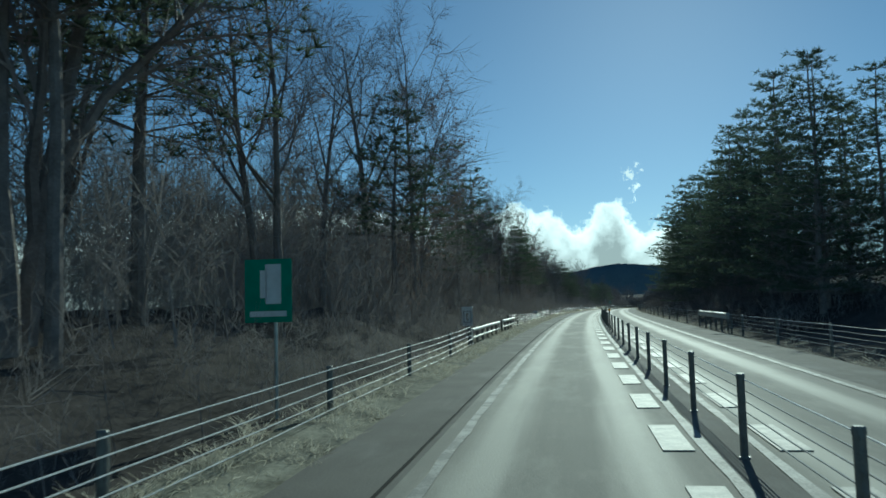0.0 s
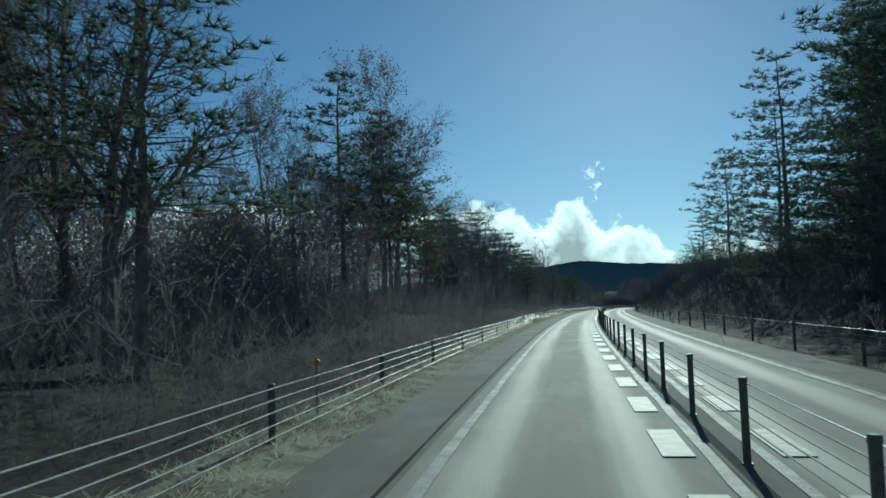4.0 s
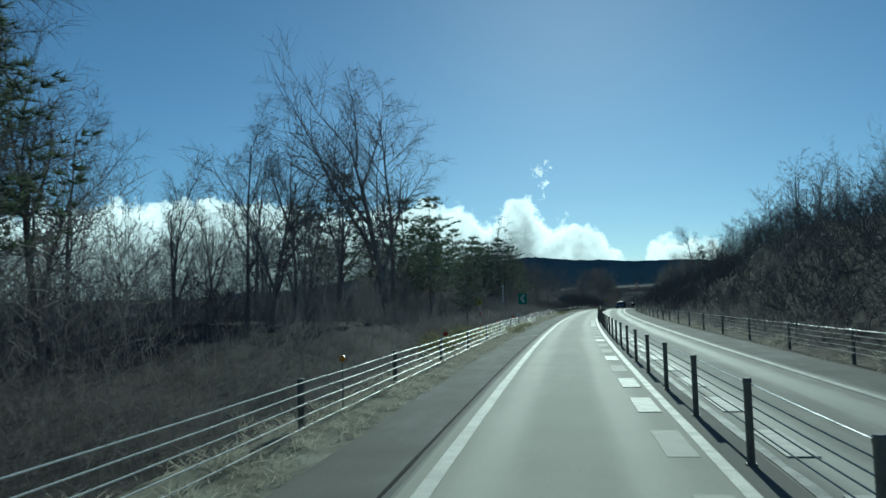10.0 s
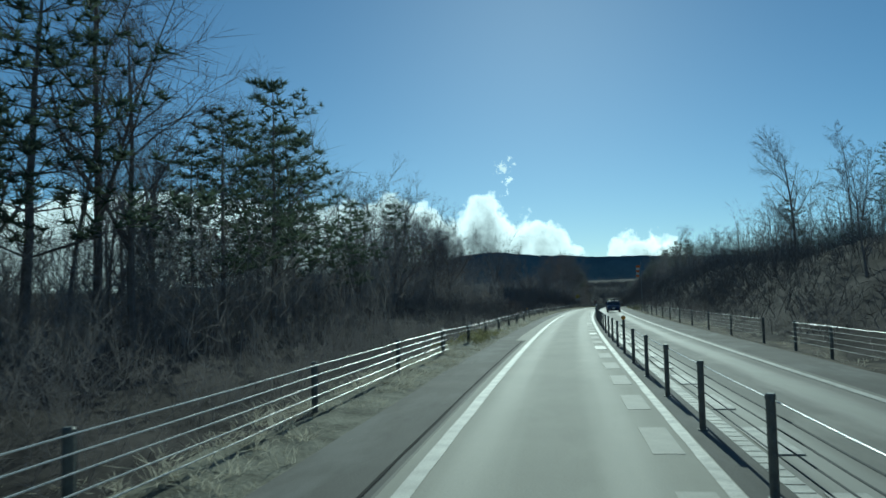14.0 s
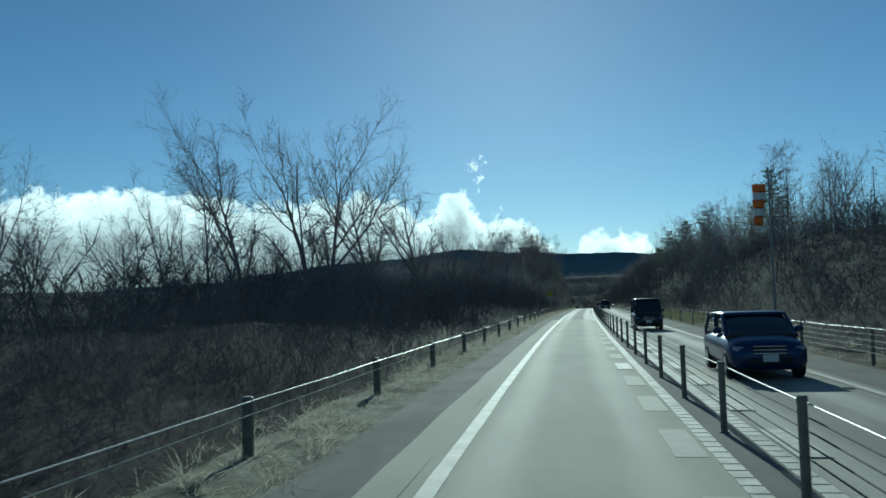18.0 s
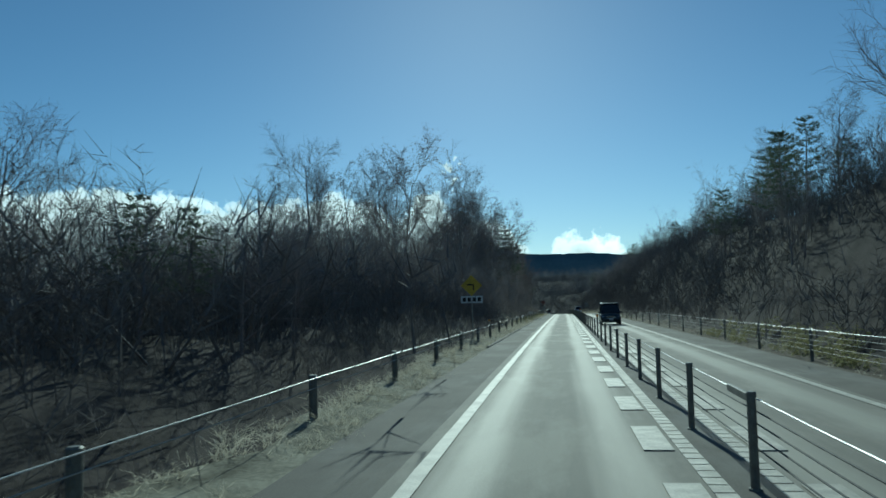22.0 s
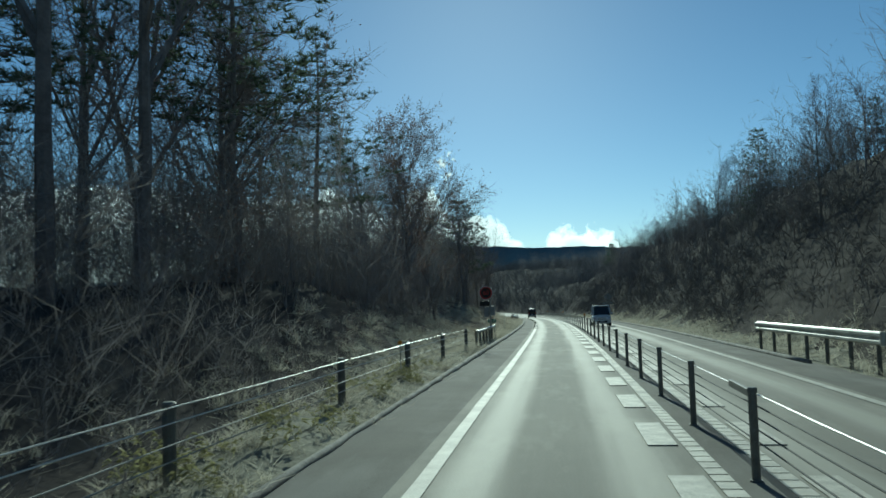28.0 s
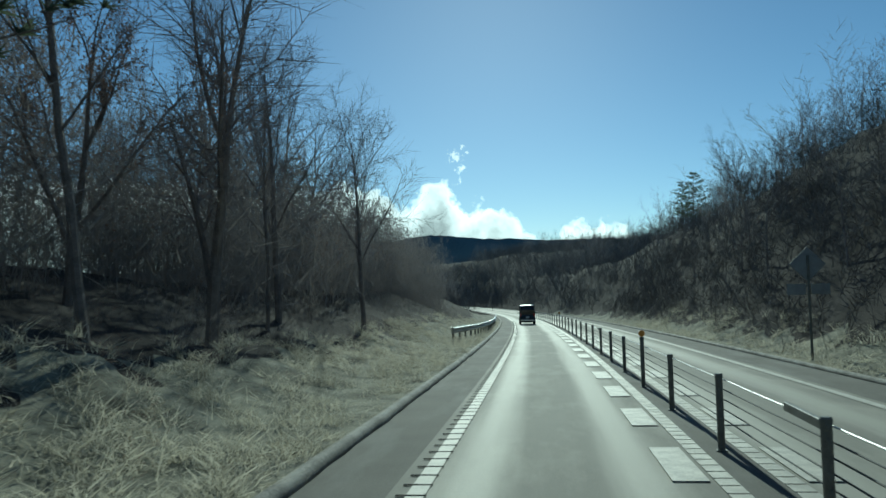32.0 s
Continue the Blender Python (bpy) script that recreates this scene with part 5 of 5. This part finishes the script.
def plumes(stems, seed):
    """Template of pampas grass: bent stalks with pale feathery heads."""
    b = Buf()
    rr = random.Random(seed)
    for k in range(stems):
        p = Vector((rr.gauss(0, 0.2), rr.gauss(0, 0.2), -0.05))
        d = Vector((rr.gauss(0, 0.3), rr.gauss(0, 0.3), 1)).normalized()
        ln = rr.uniform(0.8, 1.35)
        top = p + d * ln
        b.sliver(p, top, 0.006)
        for i in range(7):
            e = (d + Vector((rr.gauss(0, 0.35), rr.gauss(0, 0.35), rr.gauss(-0.2, 0.2)))).normalized()
            b.sliver(top - d * 0.04 * i, top - d * 0.04 * i + e * 0.12, 0.008)
    return np.array(b.v), np.array(b.f)


mass("pampas_grass", "dry pampas grass with pale feathery heads behind the cable", "grass", np.concatenate([scatter(416, 432, -6.0, -7.4, 1.3, 0.6, 0.9), scatter(517, 527, -6.0, -7.4, 1.2, 0.6, 0.9), scatter(452, 460, -6.2, -7.5, 0.8, 0.5, 0.8)]), [plumes(9, 1), plumes(8, 2)], M_GRASS)

# ---------------------------------------------------------------- signs and roadside furniture


def pole(buf, x, y, z0, z1, r):
    buf.tube([(x, y, z0), (x, y, z1)], [r, r], 10)


def disc(buf, c, r, y0, y1, n=28, hole=0.0):
    """A flat ring or disc facing the oncoming driver (-y)."""
    k0 = len(buf.v)
    x, z = c
    for yy in (y0, y1):
        for rr2 in ((r, hole) if hole else (r,)):
            for k in range(n):
                a = 2 * math.pi * k / n
                buf.v.append((x + rr2 * math.cos(a), yy, z + rr2 * math.sin(a)))
    if hole:
        o0, i0, o1, i1 = k0, k0 + n, k0 + 2 * n, k0 + 3 * n
        for k in range(n):
            j = (k + 1) % n
            buf.f += [(o0 + k, o0 + j, i0 + j, i0 + k), (o1 + j, o1 + k, i1 + k, i1 + j), (o0 + j, o0 + k, o1 + k, o1 + j), (i0 + k, i0 + j, i1 + j, i1 + k)]
    else:
        buf.f += [tuple(k0 + k for k in range(n)), tuple(k0 + n + k for k in reversed(range(n)))]
        buf.f += [(k0 + (k + 1) % n, k0 + k, k0 + n + k, k0 + n + (k + 1) % n) for k in range(n)]


def plate(w, h, z, y=0.0, d=0.02, x=0.0, bevel=0.008):
    b = Buf()
    b.box((x, y, z), (w, d, h), bevel)
    return b


def lettering(text, size, parent, x, y, z, mat, name="lettering"):
    cu = bpy.data.curves.new(name, "FONT")
    cu.body, cu.size, cu.align_x, cu.align_y, cu.extrude = text, size, "CENTER", "CENTER", 0.003
    tmp = new("tmp", cu)
    me = bpy.data.meshes.new_from_object(tmp.evaluated_get(bpy.context.evaluated_depsgraph_get()))
    bpy.data.objects.remove(tmp)
    me.materials.append(mat)
    ob = part(name, me, None, parent)
    ob.matrix_basis = pose(x, y, z, 90, 0, 0)
    return ob


# emergency exit sign beside the start
th = thing("exit_sign", "green rectangular emergency exit sign with a pale figure shape", "sign", m=road_pose(11.6, -6.6, height_at(11.6, -6.6)))
zb = 2.28 - height_at(11.6, -6.6)
part("panel", plate(0.9, 1.15, zb), M_SIGNGREEN, th)
b = Buf()
b.box((0.1, -0.016, zb + 0.12), (0.3, 0.01, 0.72), 0.004)
b.box((-0.08, -0.016, zb + 0.12), (0.14, 0.01, 0.5), 0.004)
b.box((0, -0.016, zb - 0.42), (0.7, 0.01, 0.1), 0.004)
part("symbol", b, M_SIGNWHITE, th, "pale symbol and bar of writing")
b = Buf()
pole(b, 0.12, 0.05, -0.3, zb + 0.5, 0.035)
part("post", b, M_GALV, th)

# second exit sign further on
g = height_at(289, -5.95)
th = thing("exit_sign", "small green exit sign with a pale arrow shape", "sign", m=road_pose(289.0, -5.95, g))
part("panel", plate(0.75, 0.95, 2.27 - g), M_SIGNGREEN, th)
b = Buf()
for x, z, w, hh in ((-0.12, 0.02, 0.12, 0.3), (0.0, 0.16, 0.14, 0.34), (0.0, -0.12, 0.14, 0.34), (0.12, 0.28, 0.12, 0.2), (0.12, -0.24, 0.12, 0.2)):
    b.box((x, -0.016, 2.27 - g + z), (w, 0.01, hh), 0.004)
part("symbol", b, M_SIGNWHITE, th, "pale arrow shape")
b = Buf()
pole(b, 0.04, 0.05, -0.3, 2.7 - g, 0.03)
part("post", b, M_GALV, th)

# emergency telephone cabinet
th = thing("telephone_cabinet", "white roadside emergency telephone cabinet with handset symbols", "telephone", m=road_pose(41.7, -7.2, height_at(41.7, -7.2), 25))
g = height_at(41.7, -7.2)
part("cabinet", plate(0.62, 1.0, 1.15 - g, 0, 0.5, 0, 0.03), M_SIGNWHITE, th)
part("roof", plate(0.7, 0.06, 1.68 - g, 0, 0.58, 0, 0.02), M_SIGNWHITE, th)
for sx, sy, rz in ((0, -0.262, 0), (0.322, 0, 90)):
    b = Buf()
    for w, h, x, z in ((0.44, 0.03, 0, 0.3), (0.44, 0.03, 0, -0.3), (0.03, 0.6, -0.2, 0), (0.03, 0.6, 0.2, 0), (0.06, 0.3, -0.04, 0), (0.12, 0.07, 0.0, 0.15), (0.12, 0.07, 0.0, -0.15)):
        b.box((x, 0, z), (w, 0.012, h))
    p = part("handset_symbol", b, M_BLACK, th)
    p.matrix_basis = pose(sx, sy, 1.15 - g, 0, 0, rz)
b = Buf()
pole(b, 0, 0, -0.3, 0.7 - g, 0.08)
part("pillar", b, M_GALV, th)
# lamp hook beside it
th = thing("marker_hook", "thin galvanised post with a bent top", "post", m=road_pose(48.6, -5.5, height_at(48.6, -5.5)))
b = Buf()
b.tube([(0, 0, -0.3), (0, 0, 1.08), (-0.03, 0, 1.13), (-0.16, 0, 1.13)], [0.025] * 4, 8)
part("post", b, M_RAIL, th)

# variable speed sign
th = thing("speed_sign", "round electronic speed limit sign with dark face and red figures", "sign", m=road_pose(663.7, -5.45, height_at(663.7, -5.45)))
g = height_at(663.7, -5.45)
zc = 2.8 - g
b = Buf()
disc(b, (0, zc), 0.4, -0.06, 0.1)
part("face", b, M_BLACK, th)
b = Buf()
disc(b, (0, zc), 0.42, -0.07, 0.1, 32, 0.395)
part("rim", b, M_SIGNWHITE, th)
b = Buf()
disc(b, (0, zc), 0.385, -0.068, -0.058, 32, 0.31)
part("red_ring", b, M_SIGNRED, th)
lettering("60", 0.38, th, 0, -0.066, zc, M_SIGNRED, "figures")
b = Buf()
pole(b, 0.22, 0.2, -0.3, zc - 0.2, 0.06)
part("pillar", b, M_GALV, th)
part("lamp_box", plate(0.6, 0.3, zc - 0.64, 0.1, 0.2, -0.1, 0.02), M_BLACK, th)
part("control_box", plate(0.3, 0.58, zc - 1.1, 0.05, 0.3, 0.36, 0.02), M_GREY, th)
part("control_box", plate(0.3, 0.58, zc - 1.15, 0.1, 0.3, 0.0, 0.02), M_GREY, th)
th = thing("marker_pole", "thin pale steel marker pole on the grass verge", "post", m=road_pose(684.5, -5.5, height_at(684.5, -5.5)))
b = Buf()
pole(b, 0, 0, -0.3, 1.45, 0.022)
part("pole", b, M_GALV, th)

# low green panel on a short post in the grass
g = height_at(677, -6.1)
th = thing("direction_sign", "low green direction panel on a short post in dry grass", "sign", m=road_pose(677, -6.1, g))
part("panel", plate(0.66, 0.28, 0.88 - g), M_SIGNGREEN, th)
b = Buf()
b.box((-0.08, -0.016, 0.88 - g), (0.3, 0.01, 0.06), 0.004)
b.box((0.18, -0.016, 0.88 - g), (0.1, 0.01, 0.13), 0.004)
part("writing_bars", b, M_SIGNWHITE, th, "pale bars of writing")
b = Buf()
pole(b, 0.05, 0.04, -0.3, 1.05 - g, 0.025)
part("post", b, M_GALV, th)

# warning diamond with a board below
th = thing("warning_sign", "yellow diamond warning sign over a white board", "sign", m=road_pose(530.5, -6.4, height_at(530.5, -6.4)))
g = height_at(530.5, -6.4)
b = Buf()
b.box((0, 0, 0), (0.9, 0.02, 0.9), 0.02)
p = part("diamond", b, material("sign_yellow", (0.62, 0.42, 0.03), 0.5, bump=0.0), th)
p.matrix_basis = pose(0, 0, 3.15 - g, 0, 45, 0)
b = Buf()
b.box((-0.1, -0.016, 3.2 - g), (0.34, 0.01, 0.09))
b.box((0.12, -0.016, 3.05 - g), (0.07, 0.01, 0.36))
part("symbol", b, M_BLACK, th)
part("board", plate(1.3, 0.42, 2.32 - g), M_SIGNWHITE, th)
b = Buf()
for k in range(4):
    b.box((-0.45 + 0.3 * k, -0.016, 2.32 - g), (0.2, 0.01, 0.24))
part("writing_bars", b, M_BLACK, th)
b = Buf()
pole(b, 0, 0.06, -0.3, 3.4 - g, 0.04)
part("pillar", b, M_GALV, th)

# sign seen from behind on the far verge
th = thing("road_sign", "diamond sign and two small plates seen from behind", "sign", m=road_pose(729.4, 7.6, height_at(729.4, 7.6)))
g = height_at(729.4, 7.6)
b = Buf()
b.box((0, 0, 0), (0.85, 0.02, 0.85), 0.02)
p = part("diamond", b, M_GREY, th)
p.matrix_basis = pose(0, 0.05, 3.1 - g, 0, 45, 0)
for x in (-0.4, 0.4):
    part("plate", plate(0.62, 0.36, 2.25 - g, 0.05, 0.02, x), M_GREY, th)
b = Buf()
pole(b, 0, 0, -0.3, 3.4 - g, 0.045)
part("pillar", b, M_POST, th)

# wind sock
th = thing("wind_sock", "limp orange and white wind sock on a steel mast", "wind sock", m=road_pose(433.5, 7.6, height_at(433.5, 7.6)))
g = height_at(433.5, 7.6)
b = Buf()
b.tube([(0, 0, -0.3), (0, 0, 7.6 - g)], [0.06, 0.04], 10)
part("mast", b, M_GREY, th)
b = Buf()
b.tube([(0, 0, 6.75 - g), (-0.3, 0, 6.8 - g)], [0.02, 0.02], 6)
part("arm", b, M_GREY, th)
for k in range(5):
    b = Buf()
    z1 = 6.85 - g - 0.36 * k
    r1, r2 = 0.3 - 0.025 * k, 0.3 - 0.025 * (k + 1)
    b.tube([(-0.42 - 0.02 * k, 0, z1), (-0.43 - 0.02 * k, 0.02, z1 - 0.2), (-0.44 - 0.02 * k, 0, z1 - 0.36)], [r1, r1 * 0.97, r2], 14, False)
    part("sock_band", b, M_SIGNWHITE if k % 2 else M_ORANGE, th, "white band" if k % 2 else "orange band")

# distance plates, markers, reflectors
for s, lat, top in ((169.1, -4.95, 1.25), (572.7, -4.75, 1.15), (71.8, -5.3, 1.02), (272.4, -4.92, 1.2)):
    g = height_at(s, lat)
    th = thing("distance_plate", "small white distance plate on a thin post", "sign", "distance plates", m=road_pose(s, lat, g))
    part("plate", plate(0.36, 0.2, top - 0.1 - g), M_SIGNWHITE, th)
    b = Buf()
    b.box((0, -0.014, top - 0.1 - g), (0.2, 0.008, 0.045))
    part("writing_bar", b, M_GREY, th)
    b = Buf()
    pole(b, 0, 0.02, -0.2, top - 0.05 - g, 0.015)
    part("post", b, M_GALV, th)
for s, lat in ((533.8, -5.7), (637.4, -5.75), (100, -5.65), (385, -5.7), (232.8, -5.5)):
    g = height_at(s, lat)
    th = thing("delineator", "slim post with a round amber reflector", "delineator", "delineators", m=road_pose(s, lat, g))
    b = Buf()
    pole(b, 0, 0, -0.2, 0.95 - g, 0.02)
    part("post", b, M_GALV, th)
    b = Buf()
    disc(b, (0, 1.0 - g), 0.06, -0.015, 0.015, 16)
    part("reflector", b, M_AMBER, th)
g = height_at(78.2, -5.05)
th = thing("delineator", "slim white post with a round white reflector", "delineator", "delineators", m=road_pose(78.2, -5.05, g))
b = Buf()
pole(b, 0, 0, -0.2, 1.08 - g, 0.025)
part("post", b, M_SIGNWHITE, th)
b = Buf()
disc(b, (0, 1.14 - g), 0.065, -0.02, 0.02, 18)
part("reflector", b, M_SIGNWHITE, th, "round white reflector")
g = height_at(262.7, -6.35)
th = thing("snow_pole", "red and white banded snow pole with a yellow diamond", "post", m=road_pose(262.7, -6.35, g))
for k in range(6):
    b = Buf()
    pole(b, 0, 0, 0.36 * k - 0.2, 0.36 * k + 0.16, 0.026)
    part("band", b, M_SIGNRED if k % 2 == 0 else M_SIGNWHITE, th, "red band" if k % 2 == 0 else "white band")
b = Buf()
b.box((0, 0, 0), (0.26, 0.015, 0.26), 0.01)
p = part("diamond", b, material("arrow_yellow", (0.5, 0.38, 0.03), 0.5, bump=0.0), th, "yellow diamond plate")
p.matrix_basis = pose(0, -0.03, 2.1, 0, 45, 0)
b = Buf()
b.box((0, -0.042, 2.1), (0.12, 0.006, 0.05))
b.box((-0.05, -0.042, 2.08), (0.05, 0.006, 0.14))
part("arrow", b, M_BLACK, th)

# thin poles beside the distance plates
for s, lat, top, box in ((169.0, -5.25, 3.5, 0), (477.6, -5.3, 3.4, 1), (273.4, -5.8, 3.5, 0)):
    g = height_at(s, lat)
    th = thing("thin_pole", "tall thin pale steel pole at the guard cables", "post", "thin poles", m=road_pose(s, lat, g))
    b = Buf()
    b.tube([(0, 0, -0.3), (0, 0, top - g)], [0.02, 0.014], 8)
    part("pole", b, M_GALV, th)
    if box:
        part("box", plate(0.2, 0.26, 0.95 - g, -0.06, 0.12, 0, 0.015), M_GREY, th, "small grey box on the pole")
g = height_at(273.4, -6.05)
th = thing("banded_marker", "narrow column of white squares parted by gaps", "marker", m=road_pose(273.4, -6.05, g))
part("backing", plate(0.06, 1.3, 2.62 - g, 0.02, 0.02), M_GREY, th, "narrow grey backing strip")
sq = plate(0.13, 0.18, 0, 0, 0.015, 0, 0.006).mesh("square", M_SIGNWHITE)
for k in range(5):
    p = part("square", sq, None, th)
    p.matrix_basis = pose(0, 0, 2.12 - g + 0.245 * k)
b = Buf()
pole(b, 0, 0.05, -0.3, 3.2 - g, 0.03)
part("pole", b, M_GALV, th)
# short posts with a bar and a red tip behind the cables
for s, lat, turn in ((248.5, -6.1, 10), (269.1, -6.1, 60), (280.3, -6.1, 25)):
    g = height_at(s, lat)
    th = thing("marker_stake", "short thin stake with a cross rod and a red tag", "stake", "marker stakes", m=road_pose(s, lat, g, turn))
    b = Buf()
    pole(b, 0, 0, -0.2, 0.95 - g, 0.012)
    part("stake", b, M_GALV, th)
    b = Buf()
    b.tube([(-0.5, 0, 0.93 - g), (0.12, 0, 0.9 - g)], [0.009, 0.009], 6)
    part("rod", b, M_GALV, th)
    part("tag", plate(0.17, 0.16, 0.83 - g, 0, 0.012, 0.1, 0.004), M_SIGNRED, th, "red plastic tag")

# anchor where the first length of central barrier ends
th = thing("cable_anchor", "steel ground anchor with five sloping cables", "barrier", m=laid_pose(309.0, 0.66, 0.0))
b = Buf()
b.box((0, 2.5, 0.05), (0.4, 0.8, 0.12), 0.02)
part("anchor_block", b, M_CONC, th)
for k in range(5):
    b = Buf()
    b.tube([(-0.1 + 0.05 * k, 0, 0.42 + 0.12 * k), (-0.1 + 0.05 * k, 2.4, 0.1)], [0.012, 0.012], 6)
    part("cable", b, M_CABLE, th)

# ---------------------------------------------------------------- vehicles


def loft(buf, sections, n=20, power=4.5):
    """Shell through rounded-box cross sections along y: (y, half_width, z_low, z_high)."""
    n0 = len(buf.v)
    for y, w, z0, z1 in sections:
        for k in range(n):
            a = 2 * math.pi * (k + 0.5) / n
            c, s = math.cos(a), math.sin(a)
            r = (abs(c) ** power + abs(s) ** power) ** (-1 / power)
            buf.v.append((w * r * c, y, (z0 + z1) / 2 + (z1 - z0) / 2 * r * s))
    for i in range(len(sections) - 1):
        for k in range(n):
            a, c = n0 + i * n + k, n0 + i * n + (k + 1) % n
            buf.f.append((a, c, c + n, a + n))
    buf.f.append(tuple(n0 + k for k in reversed(range(n))))
    buf.f.append(tuple(n0 + (len(sections) - 1) * n + k for k in range(n)))


def vehicle(name, label, paint, length, width, height, bonnet, screen, m, rear_view=False):
    """A car whose front is at y = 0, body towards +y. bonnet: length of the nose; screen: run of the windscreen."""
    th = thing(name, label, "car", m=m)
    w = width / 2
    zh = 0.98 if bonnet > 0.4 else 1.02
    b = Buf()
    loft(b, [(0.0, w * 0.78, 0.36, 0.6), (0.03, w * 0.88, 0.28, 0.7), (0.12, w * 0.95, 0.22, zh - 0.14), (bonnet * 0.55, w * 0.99, 0.2, zh - 0.05), (bonnet, w, 0.2, zh), (length * 0.5, w, 0.2, zh + 0.02),
             (length - 0.35, w, 0.2, zh + 0.03), (length - 0.08, w * 0.97, 0.25, zh), (length, w * 0.9, 0.34, zh - 0.1)])
    part("body", b, paint, th, smooth=True)
    van = bonnet < 0.4
    rear = 0.12 if van else 0.5
    b = Buf()
    loft(b, [(bonnet - 0.02, w * 0.93, zh - 0.12, zh + 0.02), (bonnet + screen * 0.5, w * 0.91, zh - 0.12, (zh + height) / 2), (bonnet + screen, w * 0.87, zh - 0.12, height - 0.05), (length * 0.6, w * 0.875, zh - 0.12, height - 0.03),
             (length - rear - 0.1, w * 0.87, zh - 0.12, height - 0.06), (length - 0.04, w * 0.91, zh - 0.12, zh + (0.45 if van else 0.12))], 20, 6)
    part("window_glass", b, M_GLASS, th, "dark tinted windows")
    b = Buf()
    loft(b, [(bonnet + screen - 0.1, w * 0.83, height - 0.09, height - 0.045), (bonnet + screen + 0.05, w * 0.87, height - 0.1, height - 0.01), (length * 0.6, w * 0.885, height - 0.1, height), (length - rear - 0.05, w * 0.875, height - 0.12, height - 0.03),
             (length - rear + 0.06, w * 0.86, height - 0.13, height - 0.07)])
    part("roof", b, paint, th, smooth=True)
    for sx in (-1, 1):
        for a, c in (((0.92, bonnet, zh), (0.845, bonnet + screen, height - 0.06)), ((0.915, bonnet + screen + 0.75, zh), (0.872, bonnet + screen + 0.75, height - 0.06)), ((0.9, length - 0.1, zh), (0.85, length - rear, height - 0.08))):
            b = Buf()
            b.tube([(sx * w * a[0], a[1], a[2] - 0.03), (sx * w * c[0], c[1], c[2])], [0.042, 0.036], 8)
            part("pillar", b, paint, th)
        hb = Buf()
        loft(hb, [(0.03, 0.1, 0.66, 0.72), (0.07, 0.15, 0.63, 0.76), (0.3, 0.14, 0.66, 0.8)], 12, 3)
        for k, q in enumerate(hb.v):
            hb.v[k] = (q[0] + sx * (w * 0.74), q[1] + abs(q[0]) * 0.25, q[2])
        part("headlight", hb, M_LAMP, th, smooth=True)
        tb = Buf()
        tb.box((sx * w * 0.84, length - 0.03, 0.95), (0.15, 0.08, 0.34), 0.025)
        part("tail_light", tb, M_TAIL, th)
        mb = Buf()
        loft(mb, [(-0.04, 0.07, -0.04, 0.04), (0.0, 0.1, -0.075, 0.075), (0.09, 0.09, -0.06, 0.06)], 12, 3)
        mirror = part("mirror", mb, paint, th, smooth=True)
        mirror.matrix_basis = pose(sx * (w + 0.07), bonnet + screen * 0.4, zh + 0.12)
        for yy in (0.72, length - 0.7):
            wb = Buf()
            wb.tube([(sx * (w - 0.2), yy, 0.31), (sx * (w - 0.19), yy, 0.31), (sx * (w - 0.02), yy, 0.31), (sx * (w + 0.008), yy, 0.31)], [0.28, 0.31, 0.31, 0.285], 24)
            wheel = part("wheel", wb, M_BLACK, th)
            rb = Buf()
            rb.tube([(sx * (w - 0.05), yy, 0.31), (sx * (w + 0.014), yy, 0.31)], [0.2, 0.19], 20)
            part("rim", rb, M_GALV, wheel)
    gb = Buf()
    gb.box((0, 0.0, 0.42), (width * 0.56, 0.08, 0.14), 0.02)
    part("lower_grille", gb, M_BLACK, th)
    for z in (0.6, 0.68, 0.76):
        gb = Buf()
        gb.box((0, 0.01, z), (width * 0.42, 0.07, 0.03), 0.01)
        part("grille_bar", gb, M_CHROME, th)
    nb = Buf()
    nb.box((0, -0.045, 0.5), (0.33, 0.02, 0.165), 0.004)
    part("number_plate", nb, M_SIGNWHITE, th)
    bb = Buf()
    bb.box((0, length + 0.0, 0.42), (width * 0.9, 0.14, 0.16), 0.04)
    part("rear_bumper", bb, M_CHROME if rear_view else paint, th)
    if rear_view:
        nb = Buf()
        nb.box((0, length + 0.03, 0.72), (0.33, 0.03, 0.165), 0.004)
        part("number_plate", nb, M_SIGNWHITE, th)
    return th


vehicle("hatchback_car", "dark navy hatchback on the opposite lane", M_CARBLUE, 3.9, 1.72, 1.52, 0.8, 0.75, laid_pose(415.0, 3.1, 0.012))
vehicle("minivan", "dark boxy minivan on the opposite lane", M_CARDARK, 3.9, 1.65, 1.85, 0.35, 0.75, laid_pose(444.0, 3.0, 0.012))
vehicle("minivan", "silver-white boxy minivan on the opposite lane", M_CARWHITE, 3.4, 1.6, 1.85, 0.35, 0.7, laid_pose(686.2, 3.0, 0.012))
vehicle("minivan", "dark tall minivan with chrome grille bars on the opposite lane", M_CARDARK, 4.6, 1.72, 1.9, 0.55, 0.8, laid_pose(553.4, 3.0, 0.012))
lead = laid_pose(782.0, -1.55, 0.012) @ pose(0, 3.4, 0, 0, 0, 180)
vehicle("minivan", "dark boxy van driving ahead in the same lane", M_CARDARK, 3.4, 1.62, 1.95, 0.3, 0.6, lead @ pose(0, 0, 0, 0, 0, 0), True)
